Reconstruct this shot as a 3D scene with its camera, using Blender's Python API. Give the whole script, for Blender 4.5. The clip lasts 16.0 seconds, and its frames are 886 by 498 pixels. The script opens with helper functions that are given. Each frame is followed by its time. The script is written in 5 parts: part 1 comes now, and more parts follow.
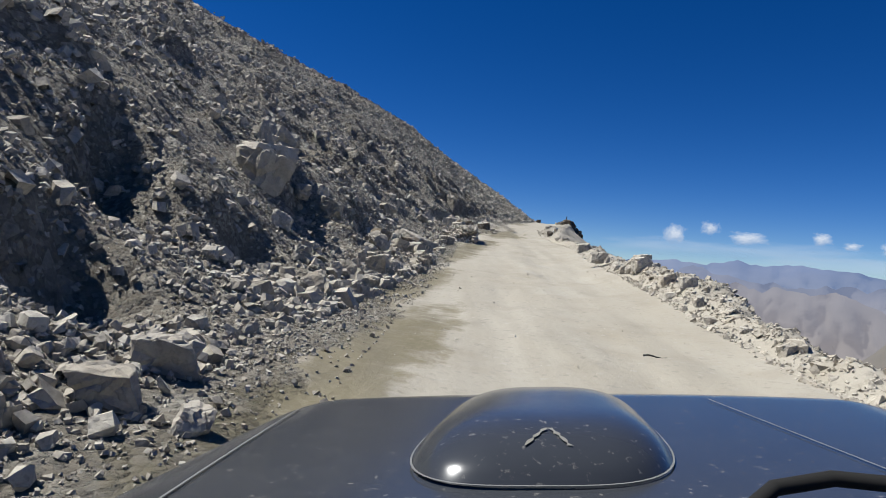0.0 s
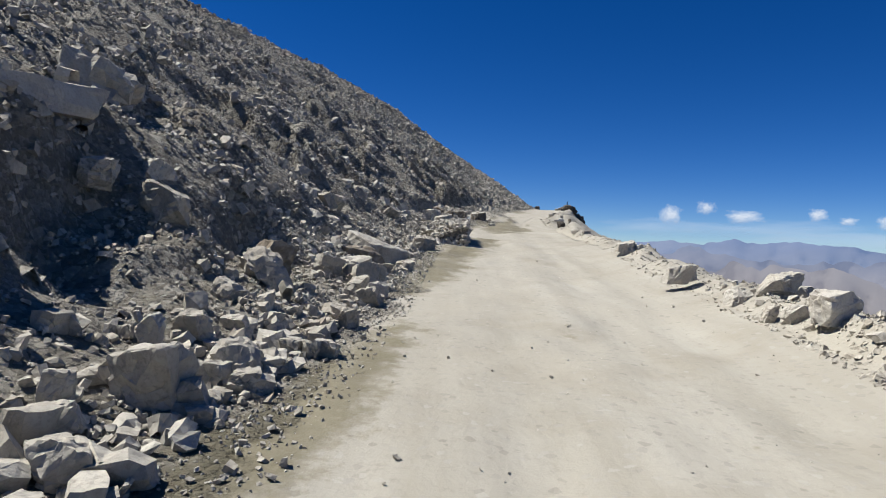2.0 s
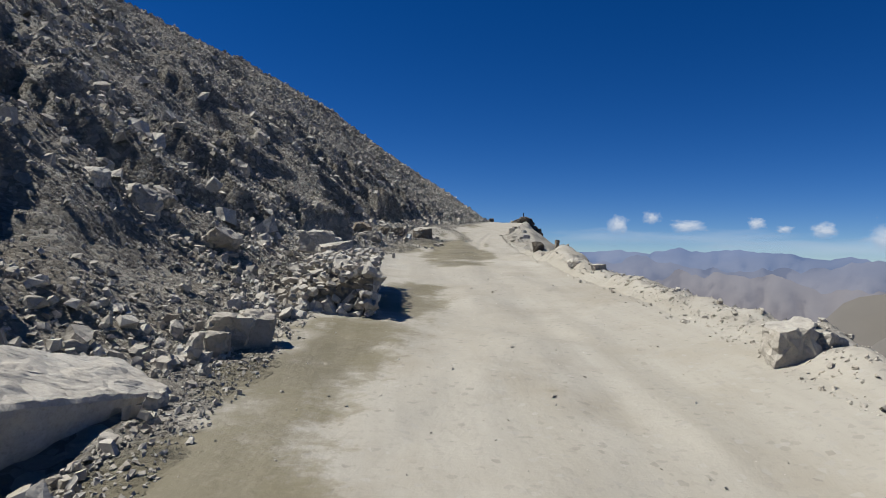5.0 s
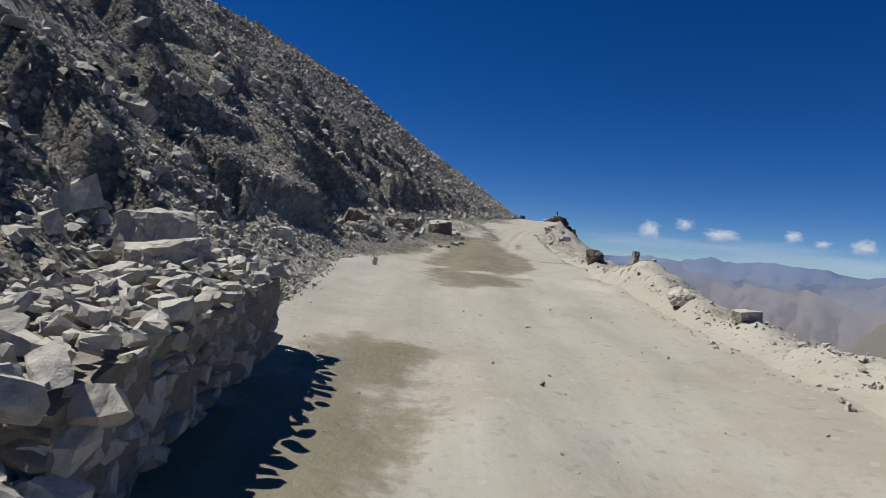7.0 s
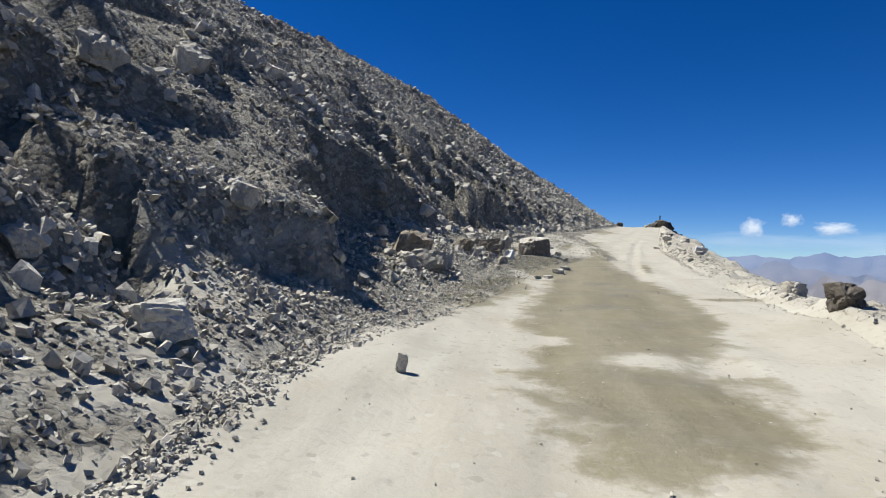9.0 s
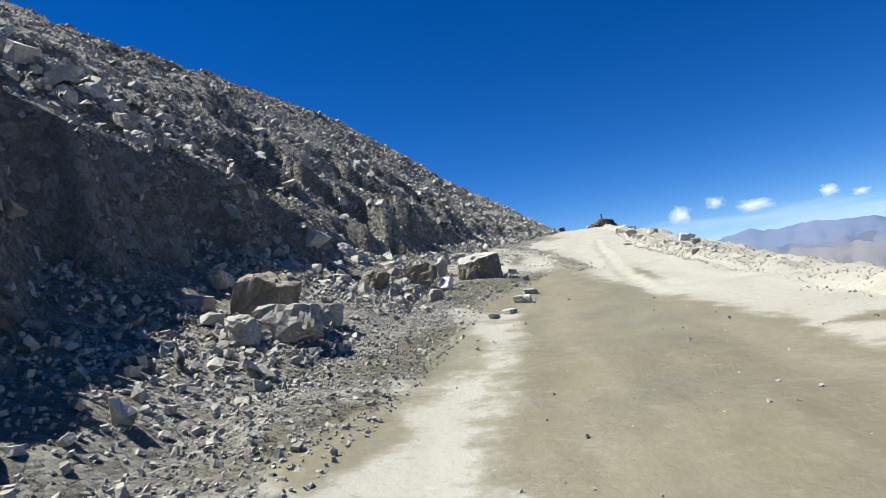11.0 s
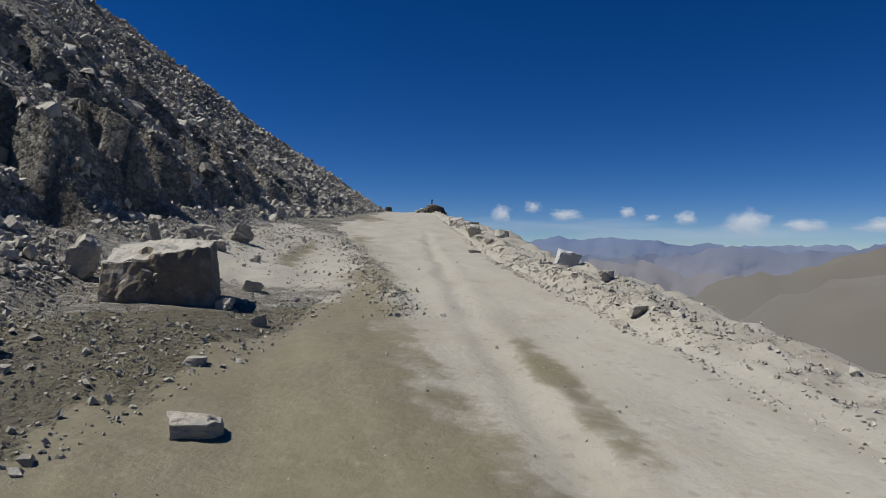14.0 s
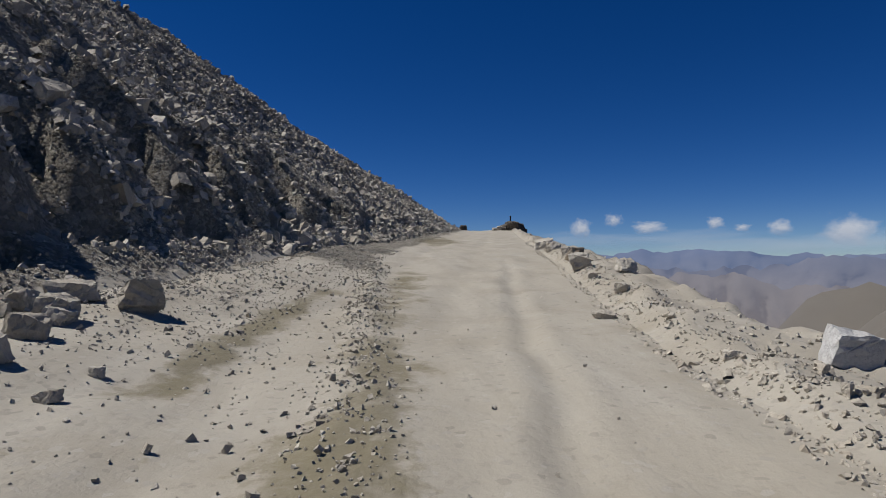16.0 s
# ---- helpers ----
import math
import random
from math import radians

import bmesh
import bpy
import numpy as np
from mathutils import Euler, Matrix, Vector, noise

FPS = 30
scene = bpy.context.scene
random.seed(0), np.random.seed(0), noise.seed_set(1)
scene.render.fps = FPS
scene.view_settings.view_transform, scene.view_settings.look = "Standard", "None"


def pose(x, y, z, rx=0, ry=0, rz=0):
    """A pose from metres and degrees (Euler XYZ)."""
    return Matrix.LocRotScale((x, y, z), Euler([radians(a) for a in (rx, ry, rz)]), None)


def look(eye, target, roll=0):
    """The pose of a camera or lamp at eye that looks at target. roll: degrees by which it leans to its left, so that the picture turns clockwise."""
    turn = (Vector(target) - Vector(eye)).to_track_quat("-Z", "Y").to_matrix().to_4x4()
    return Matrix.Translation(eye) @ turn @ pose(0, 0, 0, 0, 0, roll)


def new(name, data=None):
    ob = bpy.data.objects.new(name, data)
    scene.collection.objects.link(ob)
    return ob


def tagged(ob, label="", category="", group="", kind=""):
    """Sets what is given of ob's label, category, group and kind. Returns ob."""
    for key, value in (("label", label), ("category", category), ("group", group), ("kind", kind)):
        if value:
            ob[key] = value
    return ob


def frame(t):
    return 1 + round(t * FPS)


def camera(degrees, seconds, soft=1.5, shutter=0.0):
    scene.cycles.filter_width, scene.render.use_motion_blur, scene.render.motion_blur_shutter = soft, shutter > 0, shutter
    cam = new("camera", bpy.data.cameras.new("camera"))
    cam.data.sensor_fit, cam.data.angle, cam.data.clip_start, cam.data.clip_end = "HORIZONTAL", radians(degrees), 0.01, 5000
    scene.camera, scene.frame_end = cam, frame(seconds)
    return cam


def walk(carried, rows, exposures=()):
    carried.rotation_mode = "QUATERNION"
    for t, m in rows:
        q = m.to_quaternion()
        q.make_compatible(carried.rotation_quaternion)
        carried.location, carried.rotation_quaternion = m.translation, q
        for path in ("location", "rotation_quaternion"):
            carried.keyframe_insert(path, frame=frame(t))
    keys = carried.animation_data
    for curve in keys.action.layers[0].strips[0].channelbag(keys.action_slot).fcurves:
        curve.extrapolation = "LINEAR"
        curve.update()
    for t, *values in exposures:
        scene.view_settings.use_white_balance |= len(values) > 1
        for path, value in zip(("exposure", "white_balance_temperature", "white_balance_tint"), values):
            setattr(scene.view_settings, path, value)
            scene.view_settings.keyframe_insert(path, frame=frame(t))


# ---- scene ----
cam = camera(70.0, 16.0, 0.95)
PATH = [
    (0, (1.095, 0.032, 1.043), (1.072, 2.032, 1.051), 4.3),
    (0.5, (1.245, 2.516, 1.239), (1.236, 4.516, 1.278), 2.9),
    (1, (1.309, 4.879, 1.395), (1.296, 6.879, 1.421), 3.3),
    (1.5, (1.439, 7.075, 1.620), (1.437, 9.075, 1.663), 4.9),
    (2, (1.622, 9.243, 1.682), (1.611, 11.243, 1.657), 2.2),
    (2.5, (1.669, 11.209, 1.838), (1.675, 13.209, 1.855), 5.6),
    (3, (1.923, 13.264, 1.967), (1.946, 15.264, 1.970), 1.8),
    (3.5, (2.081, 15.394, 2.047), (2.131, 17.393, 2.031), 3.6),
    (4, (2.447, 17.553, 2.144), (2.541, 19.551, 2.129), 0.1),
    (4.5, (2.715, 19.848, 2.282), (2.819, 21.845, 2.297), 0.8),
    (4.7, (2.710, 20.610, 2.388), (2.837, 22.606, 2.409), 1.0),
    (6.8, (3.607, 28.683, 2.819), (3.682, 30.681, 2.794), 4.3),
    (7, (3.634, 29.477, 2.862), (3.686, 31.476, 2.857), 4.8),
    (7.5, (3.753, 31.584, 2.928), (3.738, 33.584, 2.909), 3.1),
    (8, (3.716, 33.631, 3.062), (3.594, 35.627, 3.074), 2.8),
    (8.5, (3.578, 35.551, 3.252), (3.392, 37.542, 3.283), 4.2),
    (8.7, (3.549, 36.293, 3.322), (3.341, 38.282, 3.342), 3.0),
    (10.8, (3.611, 43.972, 3.523), (3.530, 45.967, 3.642), -6.8),
    (11, (3.717, 44.735, 3.554), (3.671, 46.731, 3.665), -7.9),
    (11.5, (3.757, 46.406, 3.779), (3.754, 48.404, 3.872), -3.7),
    (12, (4.148, 48.259, 3.807), (4.311, 50.252, 3.851), -6.7),
    (12.5, (4.355, 49.933, 3.971), (4.590, 51.919, 3.968), -4.2),
    (13, (4.801, 51.457, 4.060), (5.196, 53.416, 4.147), -4.6),
    (13.5, (5.267, 53.072, 4.154), (5.709, 55.022, 4.210), -5.0),
    (14, (5.720, 54.826, 4.285), (6.212, 56.764, 4.277), 0.6),
    (14.5, (6.234, 56.656, 4.425), (6.696, 58.602, 4.453), -2.0),
    (15, (6.582, 58.750, 4.611), (6.953, 60.714, 4.672), 0.5),
    (15.5, (7.100, 60.845, 4.733), (7.418, 62.820, 4.745), -1.5),
    (16, (7.492, 62.891, 4.909), (7.741, 64.875, 4.955), -0.7),
]
walk(cam, [(t, look(eye, target, roll)) for t, eye, target, roll in PATH],
     [(0, 0.62, 6400, 8), (3, 0.72, 6400, 8), (4.5, 0.50, 6400, 8), (7, 0.33, 6400, 8), (8, 0.48, 6400, 8), (8.5, 0.70, 6400, 7), (11, 1.13, 6250, 5), (12.5, 0.84, 6250, 5),
      (13, 0.53, 6250, 5), (14, 0.16, 6350, 8), (15, 0.03, 6450, 10), (16, 0.04, 6500, 11)])

# ---- world, sun, sky ----
SUN_TO = Vector((-0.545, 0.13, 0.825)).normalized()
elev = math.asin(SUN_TO.z)
azim = math.atan2(SUN_TO.x, SUN_TO.y)
world = bpy.data.worlds.new("high_altitude_sky")
scene.world = world
world.use_nodes = True
wn = world.node_tree.nodes
wl = world.node_tree.links
sky = wn.new("ShaderNodeTexSky")
sky.sky_type = "NISHITA"
sky.sun_disc = False
sky.sun_elevation = elev
sky.sun_rotation = azim
sky.altitude = 5200.0
sky.air_density = 1.0
sky.dust_density = 0.35
sky.ozone_density = 4.0
wn["Background"].inputs["Strength"].default_value = 0.058
deep = wn.new("ShaderNodeHueSaturation")
deep.inputs["Saturation"].default_value = 1.32
deep.inputs["Hue"].default_value = 0.512
wl.new(sky.outputs[0], deep.inputs["Color"])
wl.new(deep.outputs[0], wn["Background"].inputs["Color"])

sun_data = bpy.data.lights.new("sun", "SUN")
sun_data.energy = 4.8
sun_data.angle = radians(0.55)
sun_data.color = (1.0, 0.96, 0.885)
sun = new("sun", sun_data)
sun.matrix_world = look((0, 0, 80), Vector((0, 0, 80)) - SUN_TO)


# ---- materials ----
def nodes_of(name):
    m = bpy.data.materials.new(name)
    m.use_nodes = True
    nt = m.node_tree
    return m, nt, nt.nodes["Principled BSDF"]


def add(nt, kind, **inputs):
    n = nt.nodes.new(kind)
    for key, value in inputs.items():
        n.inputs[key.replace("_", " ")].default_value = value
    return n


def ramp(nt, fac, stops):
    r = nt.nodes.new("ShaderNodeValToRGB")
    el = r.color_ramp.elements
    while len(el) < len(stops):
        el.new(0.5)
    for e, (p, c) in zip(el, stops):
        e.position = p
        e.color = (*c, 1) if len(c) == 3 else c
    nt.links.new(fac, r.inputs[0])
    return r.outputs[0]


def mix(nt, fac, a, b, blend="MIX"):
    m = nt.nodes.new("ShaderNodeMix")
    m.data_type = "RGBA"
    m.blend_type = blend
    for sock, v in ((m.inputs[0], fac), (m.inputs[6], a), (m.inputs[7], b)):
        if isinstance(v, (int, float)):
            sock.default_value = v
        elif isinstance(v, tuple):
            sock.default_value = (*v, 1)
        else:
            nt.links.new(v, sock)
    return m.outputs[2]


def calc(nt, op, a, b=0.0, clamp=False):
    m = nt.nodes.new("ShaderNodeMath")
    m.operation = op
    m.use_clamp = clamp
    for sock, v in ((m.inputs[0], a), (m.inputs[1], b)):
        if isinstance(v, (int, float)):
            sock.default_value = v
        else:
            nt.links.new(v, sock)
    return m.outputs[0]


def world_place(nt):
    return nt.nodes.new("ShaderNodeNewGeometry").outputs["Position"]


def noise_tex(nt, place, scale, detail=4.0, rough=0.55):
    n = add(nt, "ShaderNodeTexNoise", Scale=scale, Detail=detail, Roughness=rough)
    nt.links.new(place, n.inputs["Vector"])
    return n.outputs[0]


def bump(nt, heights, dist, strength=1.0):
    normal = None
    for h, d in zip(heights, dist):
        b = add(nt, "ShaderNodeBump", Strength=strength, Distance=d)
        nt.links.new(h, b.inputs["Height"])
        if normal:
            nt.links.new(normal, b.inputs["Normal"])
        normal = b.outputs[0]
    return normal


def broken_faces(nt, place, scale, warp=0.0):
    """Height of packed broken stones: each cell a tilted face; and a random value per stone."""
    v = nt.nodes.new("ShaderNodeTexVoronoi")
    v.inputs["Scale"].default_value = scale
    nt.links.new(place, v.inputs["Vector"])
    at = nt.nodes.new("ShaderNodeVectorMath")
    at.operation = "SUBTRACT"
    nt.links.new(place, at.inputs[0])
    nt.links.new(v.outputs["Position"], at.inputs[1])
    lean = nt.nodes.new("ShaderNodeVectorMath")
    lean.operation = "SUBTRACT"
    nt.links.new(v.outputs["Color"], lean.inputs[0])
    lean.inputs[1].default_value = (0.5, 0.5, 0.5)
    dot = nt.nodes.new("ShaderNodeVectorMath")
    dot.operation = "DOT_PRODUCT"
    nt.links.new(at.outputs[0], dot.inputs[0])
    nt.links.new(lean.outputs[0], dot.inputs[1])
    h = calc(nt, "SUBTRACT", calc(nt, "MULTIPLY", dot.outputs["Value"], 2.2 * scale), calc(nt, "MULTIPLY", calc(nt, "POWER", v.outputs["Distance"], 2.0), 1.2))
    sep = nt.nodes.new("ShaderNodeSeparateColor")
    nt.links.new(v.outputs["Color"], sep.inputs[0])
    return h, sep.outputs[0], sep.outputs[1]


def attribute(nt, name):
    a = nt.nodes.new("ShaderNodeAttribute")
    a.attribute_name = name
    return a.outputs["Fac"]


def ground_material():
    """Pale road dust, grey scree soil and wet mud, blended by what lies where on the plan."""
    m, nt, bsdf = nodes_of("mountain_ground")
    p = world_place(nt)
    along = nt.nodes.new("ShaderNodeMapping")
    along.inputs["Scale"].default_value = (1.896, 0.126, 0.79)
    along.inputs["Rotation"].default_value = (0, 0, 0.09)
    nt.links.new(p, along.inputs["Vector"])
    big, mid, fine = noise_tex(nt, p, 0.35, 5), noise_tex(nt, p, 2.3, 6, 0.65), noise_tex(nt, p, 24, 5, 0.7)
    streak = noise_tex(nt, along.outputs[0], 1.0, 5, 0.6)
    patch = noise_tex(nt, p, 0.8, 4)
    clod = noise_tex(nt, p, 9, 7, 0.75)
    stone_h, stone_tone, stone_pick = broken_faces(nt, p, 5.5)
    chip_h, chip_tone, chip_pick = broken_faces(nt, p, 17)
    dust_edge = calc(nt, "ADD", attribute(nt, "dust"), calc(nt, "MULTIPLY", calc(nt, "SUBTRACT", mid, 0.5), 0.9))
    dust = ramp(nt, dust_edge, [(0.36, (0, 0, 0)), (0.62, (1, 1, 1))])
    wet_edge = calc(nt, "ADD", attribute(nt, "wet"), calc(nt, "ADD", calc(nt, "MULTIPLY", calc(nt, "SUBTRACT", mid, 0.5), 1.3), calc(nt, "ADD", calc(nt, "MULTIPLY", calc(nt, "SUBTRACT", patch, 0.5), 1.3), calc(nt, "ADD", calc(nt, "MULTIPLY", calc(nt, "SUBTRACT", streak, 0.5), 0.9), calc(nt, "MULTIPLY", calc(nt, "SUBTRACT", clod, 0.5), 0.9)))))
    wet = ramp(nt, wet_edge, [(0.36, (0, 0, 0)), (0.52, (0.55, 0.55, 0.55)), (0.72, (1, 1, 1))])
    road_col = mix(nt, ramp(nt, streak, [(0.3, (0, 0, 0)), (0.7, (1, 1, 1))]), (0.272, 0.252, 0.212), (0.352, 0.332, 0.290))
    road_col = mix(nt, ramp(nt, big, [(0.42, (0, 0, 0)), (0.68, (0.8, 0.8, 0.8))]), road_col, (0.302, 0.278, 0.232))
    road_col = mix(nt, ramp(nt, patch, [(0.5, (0, 0, 0)), (0.72, (0.7, 0.7, 0.7))]), road_col, (0.246, 0.221, 0.178))
    road_col = mix(nt, ramp(nt, clod, [(0.25, (0.7, 0.7, 0.7)), (0.45, (0, 0, 0))]), road_col, (0.206, 0.190, 0.163))
    road_col = mix(nt, ramp(nt, chip_pick, [(0.90, (0, 0, 0)), (0.94, (0.45, 0.45, 0.45))]), road_col, ramp(nt, chip_tone, [(0.0, (0.165, 0.153, 0.133)), (1.0, (0.364, 0.347, 0.318))]))
    soil = mix(nt, ramp(nt, clod, [(0.3, (0, 0, 0)), (0.7, (1, 1, 1))]), (0.152, 0.135, 0.109), (0.248, 0.226, 0.189))
    soil = mix(nt, ramp(nt, chip_pick, [(0.45, (0, 0, 0)), (0.49, (0.7, 0.7, 0.7))]), soil, ramp(nt, chip_tone, [(0.0, (0.15, 0.136, 0.115)), (1.0, (0.40, 0.377, 0.333))]))
    soil = mix(nt, ramp(nt, stone_pick, [(0.62, (0, 0, 0)), (0.65, (0.7, 0.7, 0.7))]), soil, ramp(nt, stone_tone, [(0.0, (0.18, 0.164, 0.138)), (1.0, (0.42, 0.396, 0.351))]))
    soil = mix(nt, ramp(nt, big, [(0.5, (0, 0, 0)), (0.75, (0.5, 0.5, 0.5))]), soil, (0.21, 0.176, 0.131))
    mud = mix(nt, mid, (0.096, 0.083, 0.050), (0.178, 0.156, 0.100))
    mud = mix(nt, ramp(nt, clod, [(0.52, (0, 0, 0)), (0.7, (0.6, 0.6, 0.6))]), mud, (0.235, 0.212, 0.155))
    mud = mix(nt, ramp(nt, streak, [(0.45, (0, 0, 0)), (0.75, (0.5, 0.5, 0.5))]), mud, (0.222, 0.2, 0.147))
    col = mix(nt, dust, soil, road_col)
    col = mix(nt, wet, col, mud)
    nt.links.new(col, bsdf.inputs["Base Color"])
    rough = mix(nt, wet, (0.95, 0.95, 0.95), ramp(nt, patch, [(0.35, (0.5, 0.5, 0.5)), (0.6, (0.85, 0.85, 0.85))]))
    nt.links.new(rough, bsdf.inputs["Roughness"])
    loose = calc(nt, "SUBTRACT", 1.0, dust)
    h1 = calc(nt, "MULTIPLY", clod, calc(nt, "ADD", calc(nt, "MULTIPLY", loose, 1.0), 0.06))
    h2 = calc(nt, "MULTIPLY", fine, calc(nt, "ADD", calc(nt, "MULTIPLY", loose, 1.0), 0.25))
    h3 = calc(nt, "MULTIPLY", stone_h, loose)
    h4 = calc(nt, "MULTIPLY", chip_h, calc(nt, "ADD", calc(nt, "MULTIPLY", loose, 0.95), 0.05))
    nt.links.new(bump(nt, [h1, h3, h4, h2, mid], [0.10, 0.075, 0.03, 0.025, 0.03]), bsdf.inputs["Normal"])
    return m


def rock_material(name, islands, low, high, dusty=0.35):
    """Fractured grey granite; islands: vary by piece of a joined heap, else by object."""
    m, nt, bsdf = nodes_of(name)
    if islands:
        rnd = nt.nodes.new("ShaderNodeNewGeometry").outputs["Random Per Island"]
    else:
        rnd = nt.nodes.new("ShaderNodeObjectInfo").outputs["Random"]
    p = world_place(nt)
    mid, fine, vein = noise_tex(nt, p, 1.7, 6, 0.62), noise_tex(nt, p, 26, 6, 0.7), noise_tex(nt, p, 5, 3)
    face_h, face_tone, _ = broken_faces(nt, p, 4.2)
    chip_h, chip_tone, chip_pick = broken_faces(nt, p, 13)
    col = mix(nt, rnd, low, high)
    col = mix(nt, ramp(nt, mid, [(0.35, (0, 0, 0)), (0.7, (0.5, 0.5, 0.5))]), col, tuple(c * k for c, k in zip(low, (0.84, 0.739, 0.622))))
    col = mix(nt, ramp(nt, face_tone, [(0.1, (0.18, 0.18, 0.18)), (0.6, (0, 0, 0))]), col, tuple(c * 0.72 for c in low))
    col = mix(nt, ramp(nt, fine, [(0.3, (0.5, 0.5, 0.5)), (0.52, (0, 0, 0))]), col, tuple(c * 0.5 for c in low))
    col = mix(nt, ramp(nt, vein, [(0.5, (0, 0, 0)), (0.68, (dusty, dusty, dusty))]), col, (0.437, 0.412, 0.365))
    nt.links.new(col, bsdf.inputs["Base Color"])
    bsdf.inputs["Roughness"].default_value = 0.94
    nt.links.new(bump(nt, [mid, face_h, chip_h, fine], [0.07, 0.02, 0.007, 0.012], 0.9), bsdf.inputs["Normal"])
    return m


GROUND = ground_material()
SCREE = rock_material("scree_rock", True, (0.285, 0.264, 0.228), (0.52, 0.497, 0.449))
ROCK = rock_material("granite", False, (0.30, 0.279, 0.242), (0.47, 0.447, 0.399))
# dark tone, also used to paint the shaded side of the far bend's rocks
ROCK_DARK = rock_material("dark_rock", False, (0.076, 0.065, 0.054), (0.122, 0.107, 0.092), 0.1)
ROCK_PALE = rock_material("pale_dusty_granite", False, (0.36, 0.341, 0.304), (0.48, 0.456, 0.413), 0.5)
GRAVEL = rock_material("grey_gravel", True, (0.29, 0.27, 0.235), (0.47, 0.446, 0.397), 0.3)
ROCK_WARM = rock_material("brown_granite", False, (0.195, 0.164, 0.126), (0.22, 0.186, 0.144), 0.4)
VERGE = rock_material("dusty_verge_stone", True, (0.34, 0.318, 0.275), (0.49, 0.464, 0.41), 0.4)


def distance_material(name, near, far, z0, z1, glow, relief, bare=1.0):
    """Far land seen through kilometres of air: dull land colour, haze and relief shading painted as glow."""
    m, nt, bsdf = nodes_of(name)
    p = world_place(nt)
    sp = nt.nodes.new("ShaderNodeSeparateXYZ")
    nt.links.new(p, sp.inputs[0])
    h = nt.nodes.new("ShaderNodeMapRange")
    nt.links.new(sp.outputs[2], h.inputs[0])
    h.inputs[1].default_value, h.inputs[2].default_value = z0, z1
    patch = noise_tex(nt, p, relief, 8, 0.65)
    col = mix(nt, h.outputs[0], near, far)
    # noise paints shaded and lit folds of the land into the glow colour
    painted_folds = noise_tex(nt, p, relief * 0.55, 6, 0.6)
    col = mix(nt, ramp(nt, painted_folds, [(0.36, (0.34, 0.34, 0.34)), (0.52, (0, 0, 0))]), col, tuple(0.62 * a + 0.38 * b for a, b in zip(far, (0.10, 0.12, 0.17))))
    col = mix(nt, ramp(nt, painted_folds, [(0.52, (0, 0, 0)), (0.66, (0.30, 0.30, 0.30))]), col, tuple(min(1, c * 1.28) for c in near))
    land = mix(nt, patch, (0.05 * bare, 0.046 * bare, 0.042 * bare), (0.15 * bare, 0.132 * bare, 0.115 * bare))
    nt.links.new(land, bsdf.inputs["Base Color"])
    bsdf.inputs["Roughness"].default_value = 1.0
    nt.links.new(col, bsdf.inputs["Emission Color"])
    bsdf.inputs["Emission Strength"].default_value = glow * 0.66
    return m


# ---- the lie of the land ----
def hash01(i, j, seed):
    n = np.sin(i * 127.1 + j * 311.7 + seed * 74.7) * 43758.5453
    return n - np.floor(n)


def vnoise(x, y, seed=0):
    """Smooth value noise in -1..1."""
    i, j = np.floor(x), np.floor(y)
    f, g = x - i, y - j
    f, g = f * f * (3 - 2 * f), g * g * (3 - 2 * g)
    a = hash01(i, j, seed) * (1 - f) + hash01(i + 1, j, seed) * f
    b = hash01(i, j + 1, seed) * (1 - f) + hash01(i + 1, j + 1, seed) * f
    return 2 * (a * (1 - g) + b * g) - 1


def fbm(x, y, seed=0, octaves=4, gain=0.5):
    total, amp = 0.0, 1.0
    for k in range(octaves):
        total = total + amp * vnoise(x * 2 ** k, y * 2 ** k, seed + k)
        amp *= gain
    return total


def step(a, b, x):
    t = np.clip((x - a) / (b - a), 0, 1)
    return t * t * (3 - 2 * t)


STATION = [-60, -15, 0, 5, 9, 12, 15, 18, 24, 30, 36, 40, 43, 47, 53, 58, 64, 70, 77, 84, 94, 100, 125, 150, 175, 210, 260, 450]
LEFT = [-1.4, -1.2, -1.0, -0.65, -0.35, -0.1, 0.25, 0.5, 0.75, 0.9, 1.5, 1.55, 1.3, 1.4, 2.0, 2.8, 3.2, 3.4, 4.6, 5.8, 7.6, 9.6, 15.2, 20.8, 24.5, 26.0, 24.0, -10.0]
RIGHT = [4.6, 4.7, 4.8, 4.95, 5.15, 5.4, 5.65, 5.9, 6.5, 7.1, 7.4, 7.5, 7.65, 8.1, 8.9, 9.4, 10.0, 10.8, 12.3, 13.9, 16.0, 17.2, 22.6, 28.0, 31.5, 33.5, 31.5, 0.0]
ROAD_Z = [-3.6, -1.3, -0.52, -0.2, 0.06, 0.23, 0.4, 0.58, 0.9, 1.35, 1.82, 2.1, 2.28, 2.45, 2.7, 3.03, 3.55, 3.98, 4.5, 5.0, 5.7, 6.1, 7.8, 9.4, 10.4, 10.6, 10.0, 6.0]
# where the driven dust begins on the inner side
DUSTY = [0.0, 0.1, 0.0, 0.05, 0.25, 0.4, 0.65, 0.85, 0.95, 1.2, 1.8, 1.6, 1.5, 2.3, 3.3, 4.0, 6.5, 7.1, 7.4, 7.9, 9.6, 11.0, 16.2, 21.5, 25.5, 27.0, 25.0, -9.0]


def smooth_curve(values):
    ys = np.linspace(-60, 450, 1021)
    v = np.interp(ys, STATION, values)
    k = np.hanning(9)
    v = np.convolve(np.pad(v, 4, "edge"), k / k.sum(), "valid")
    return lambda y: np.interp(y, ys, v)


left_edge, right_edge, road_z, dust_edge_x = smooth_curve(LEFT), smooth_curve(RIGHT), smooth_curve(ROAD_Z), smooth_curve(DUSTY)


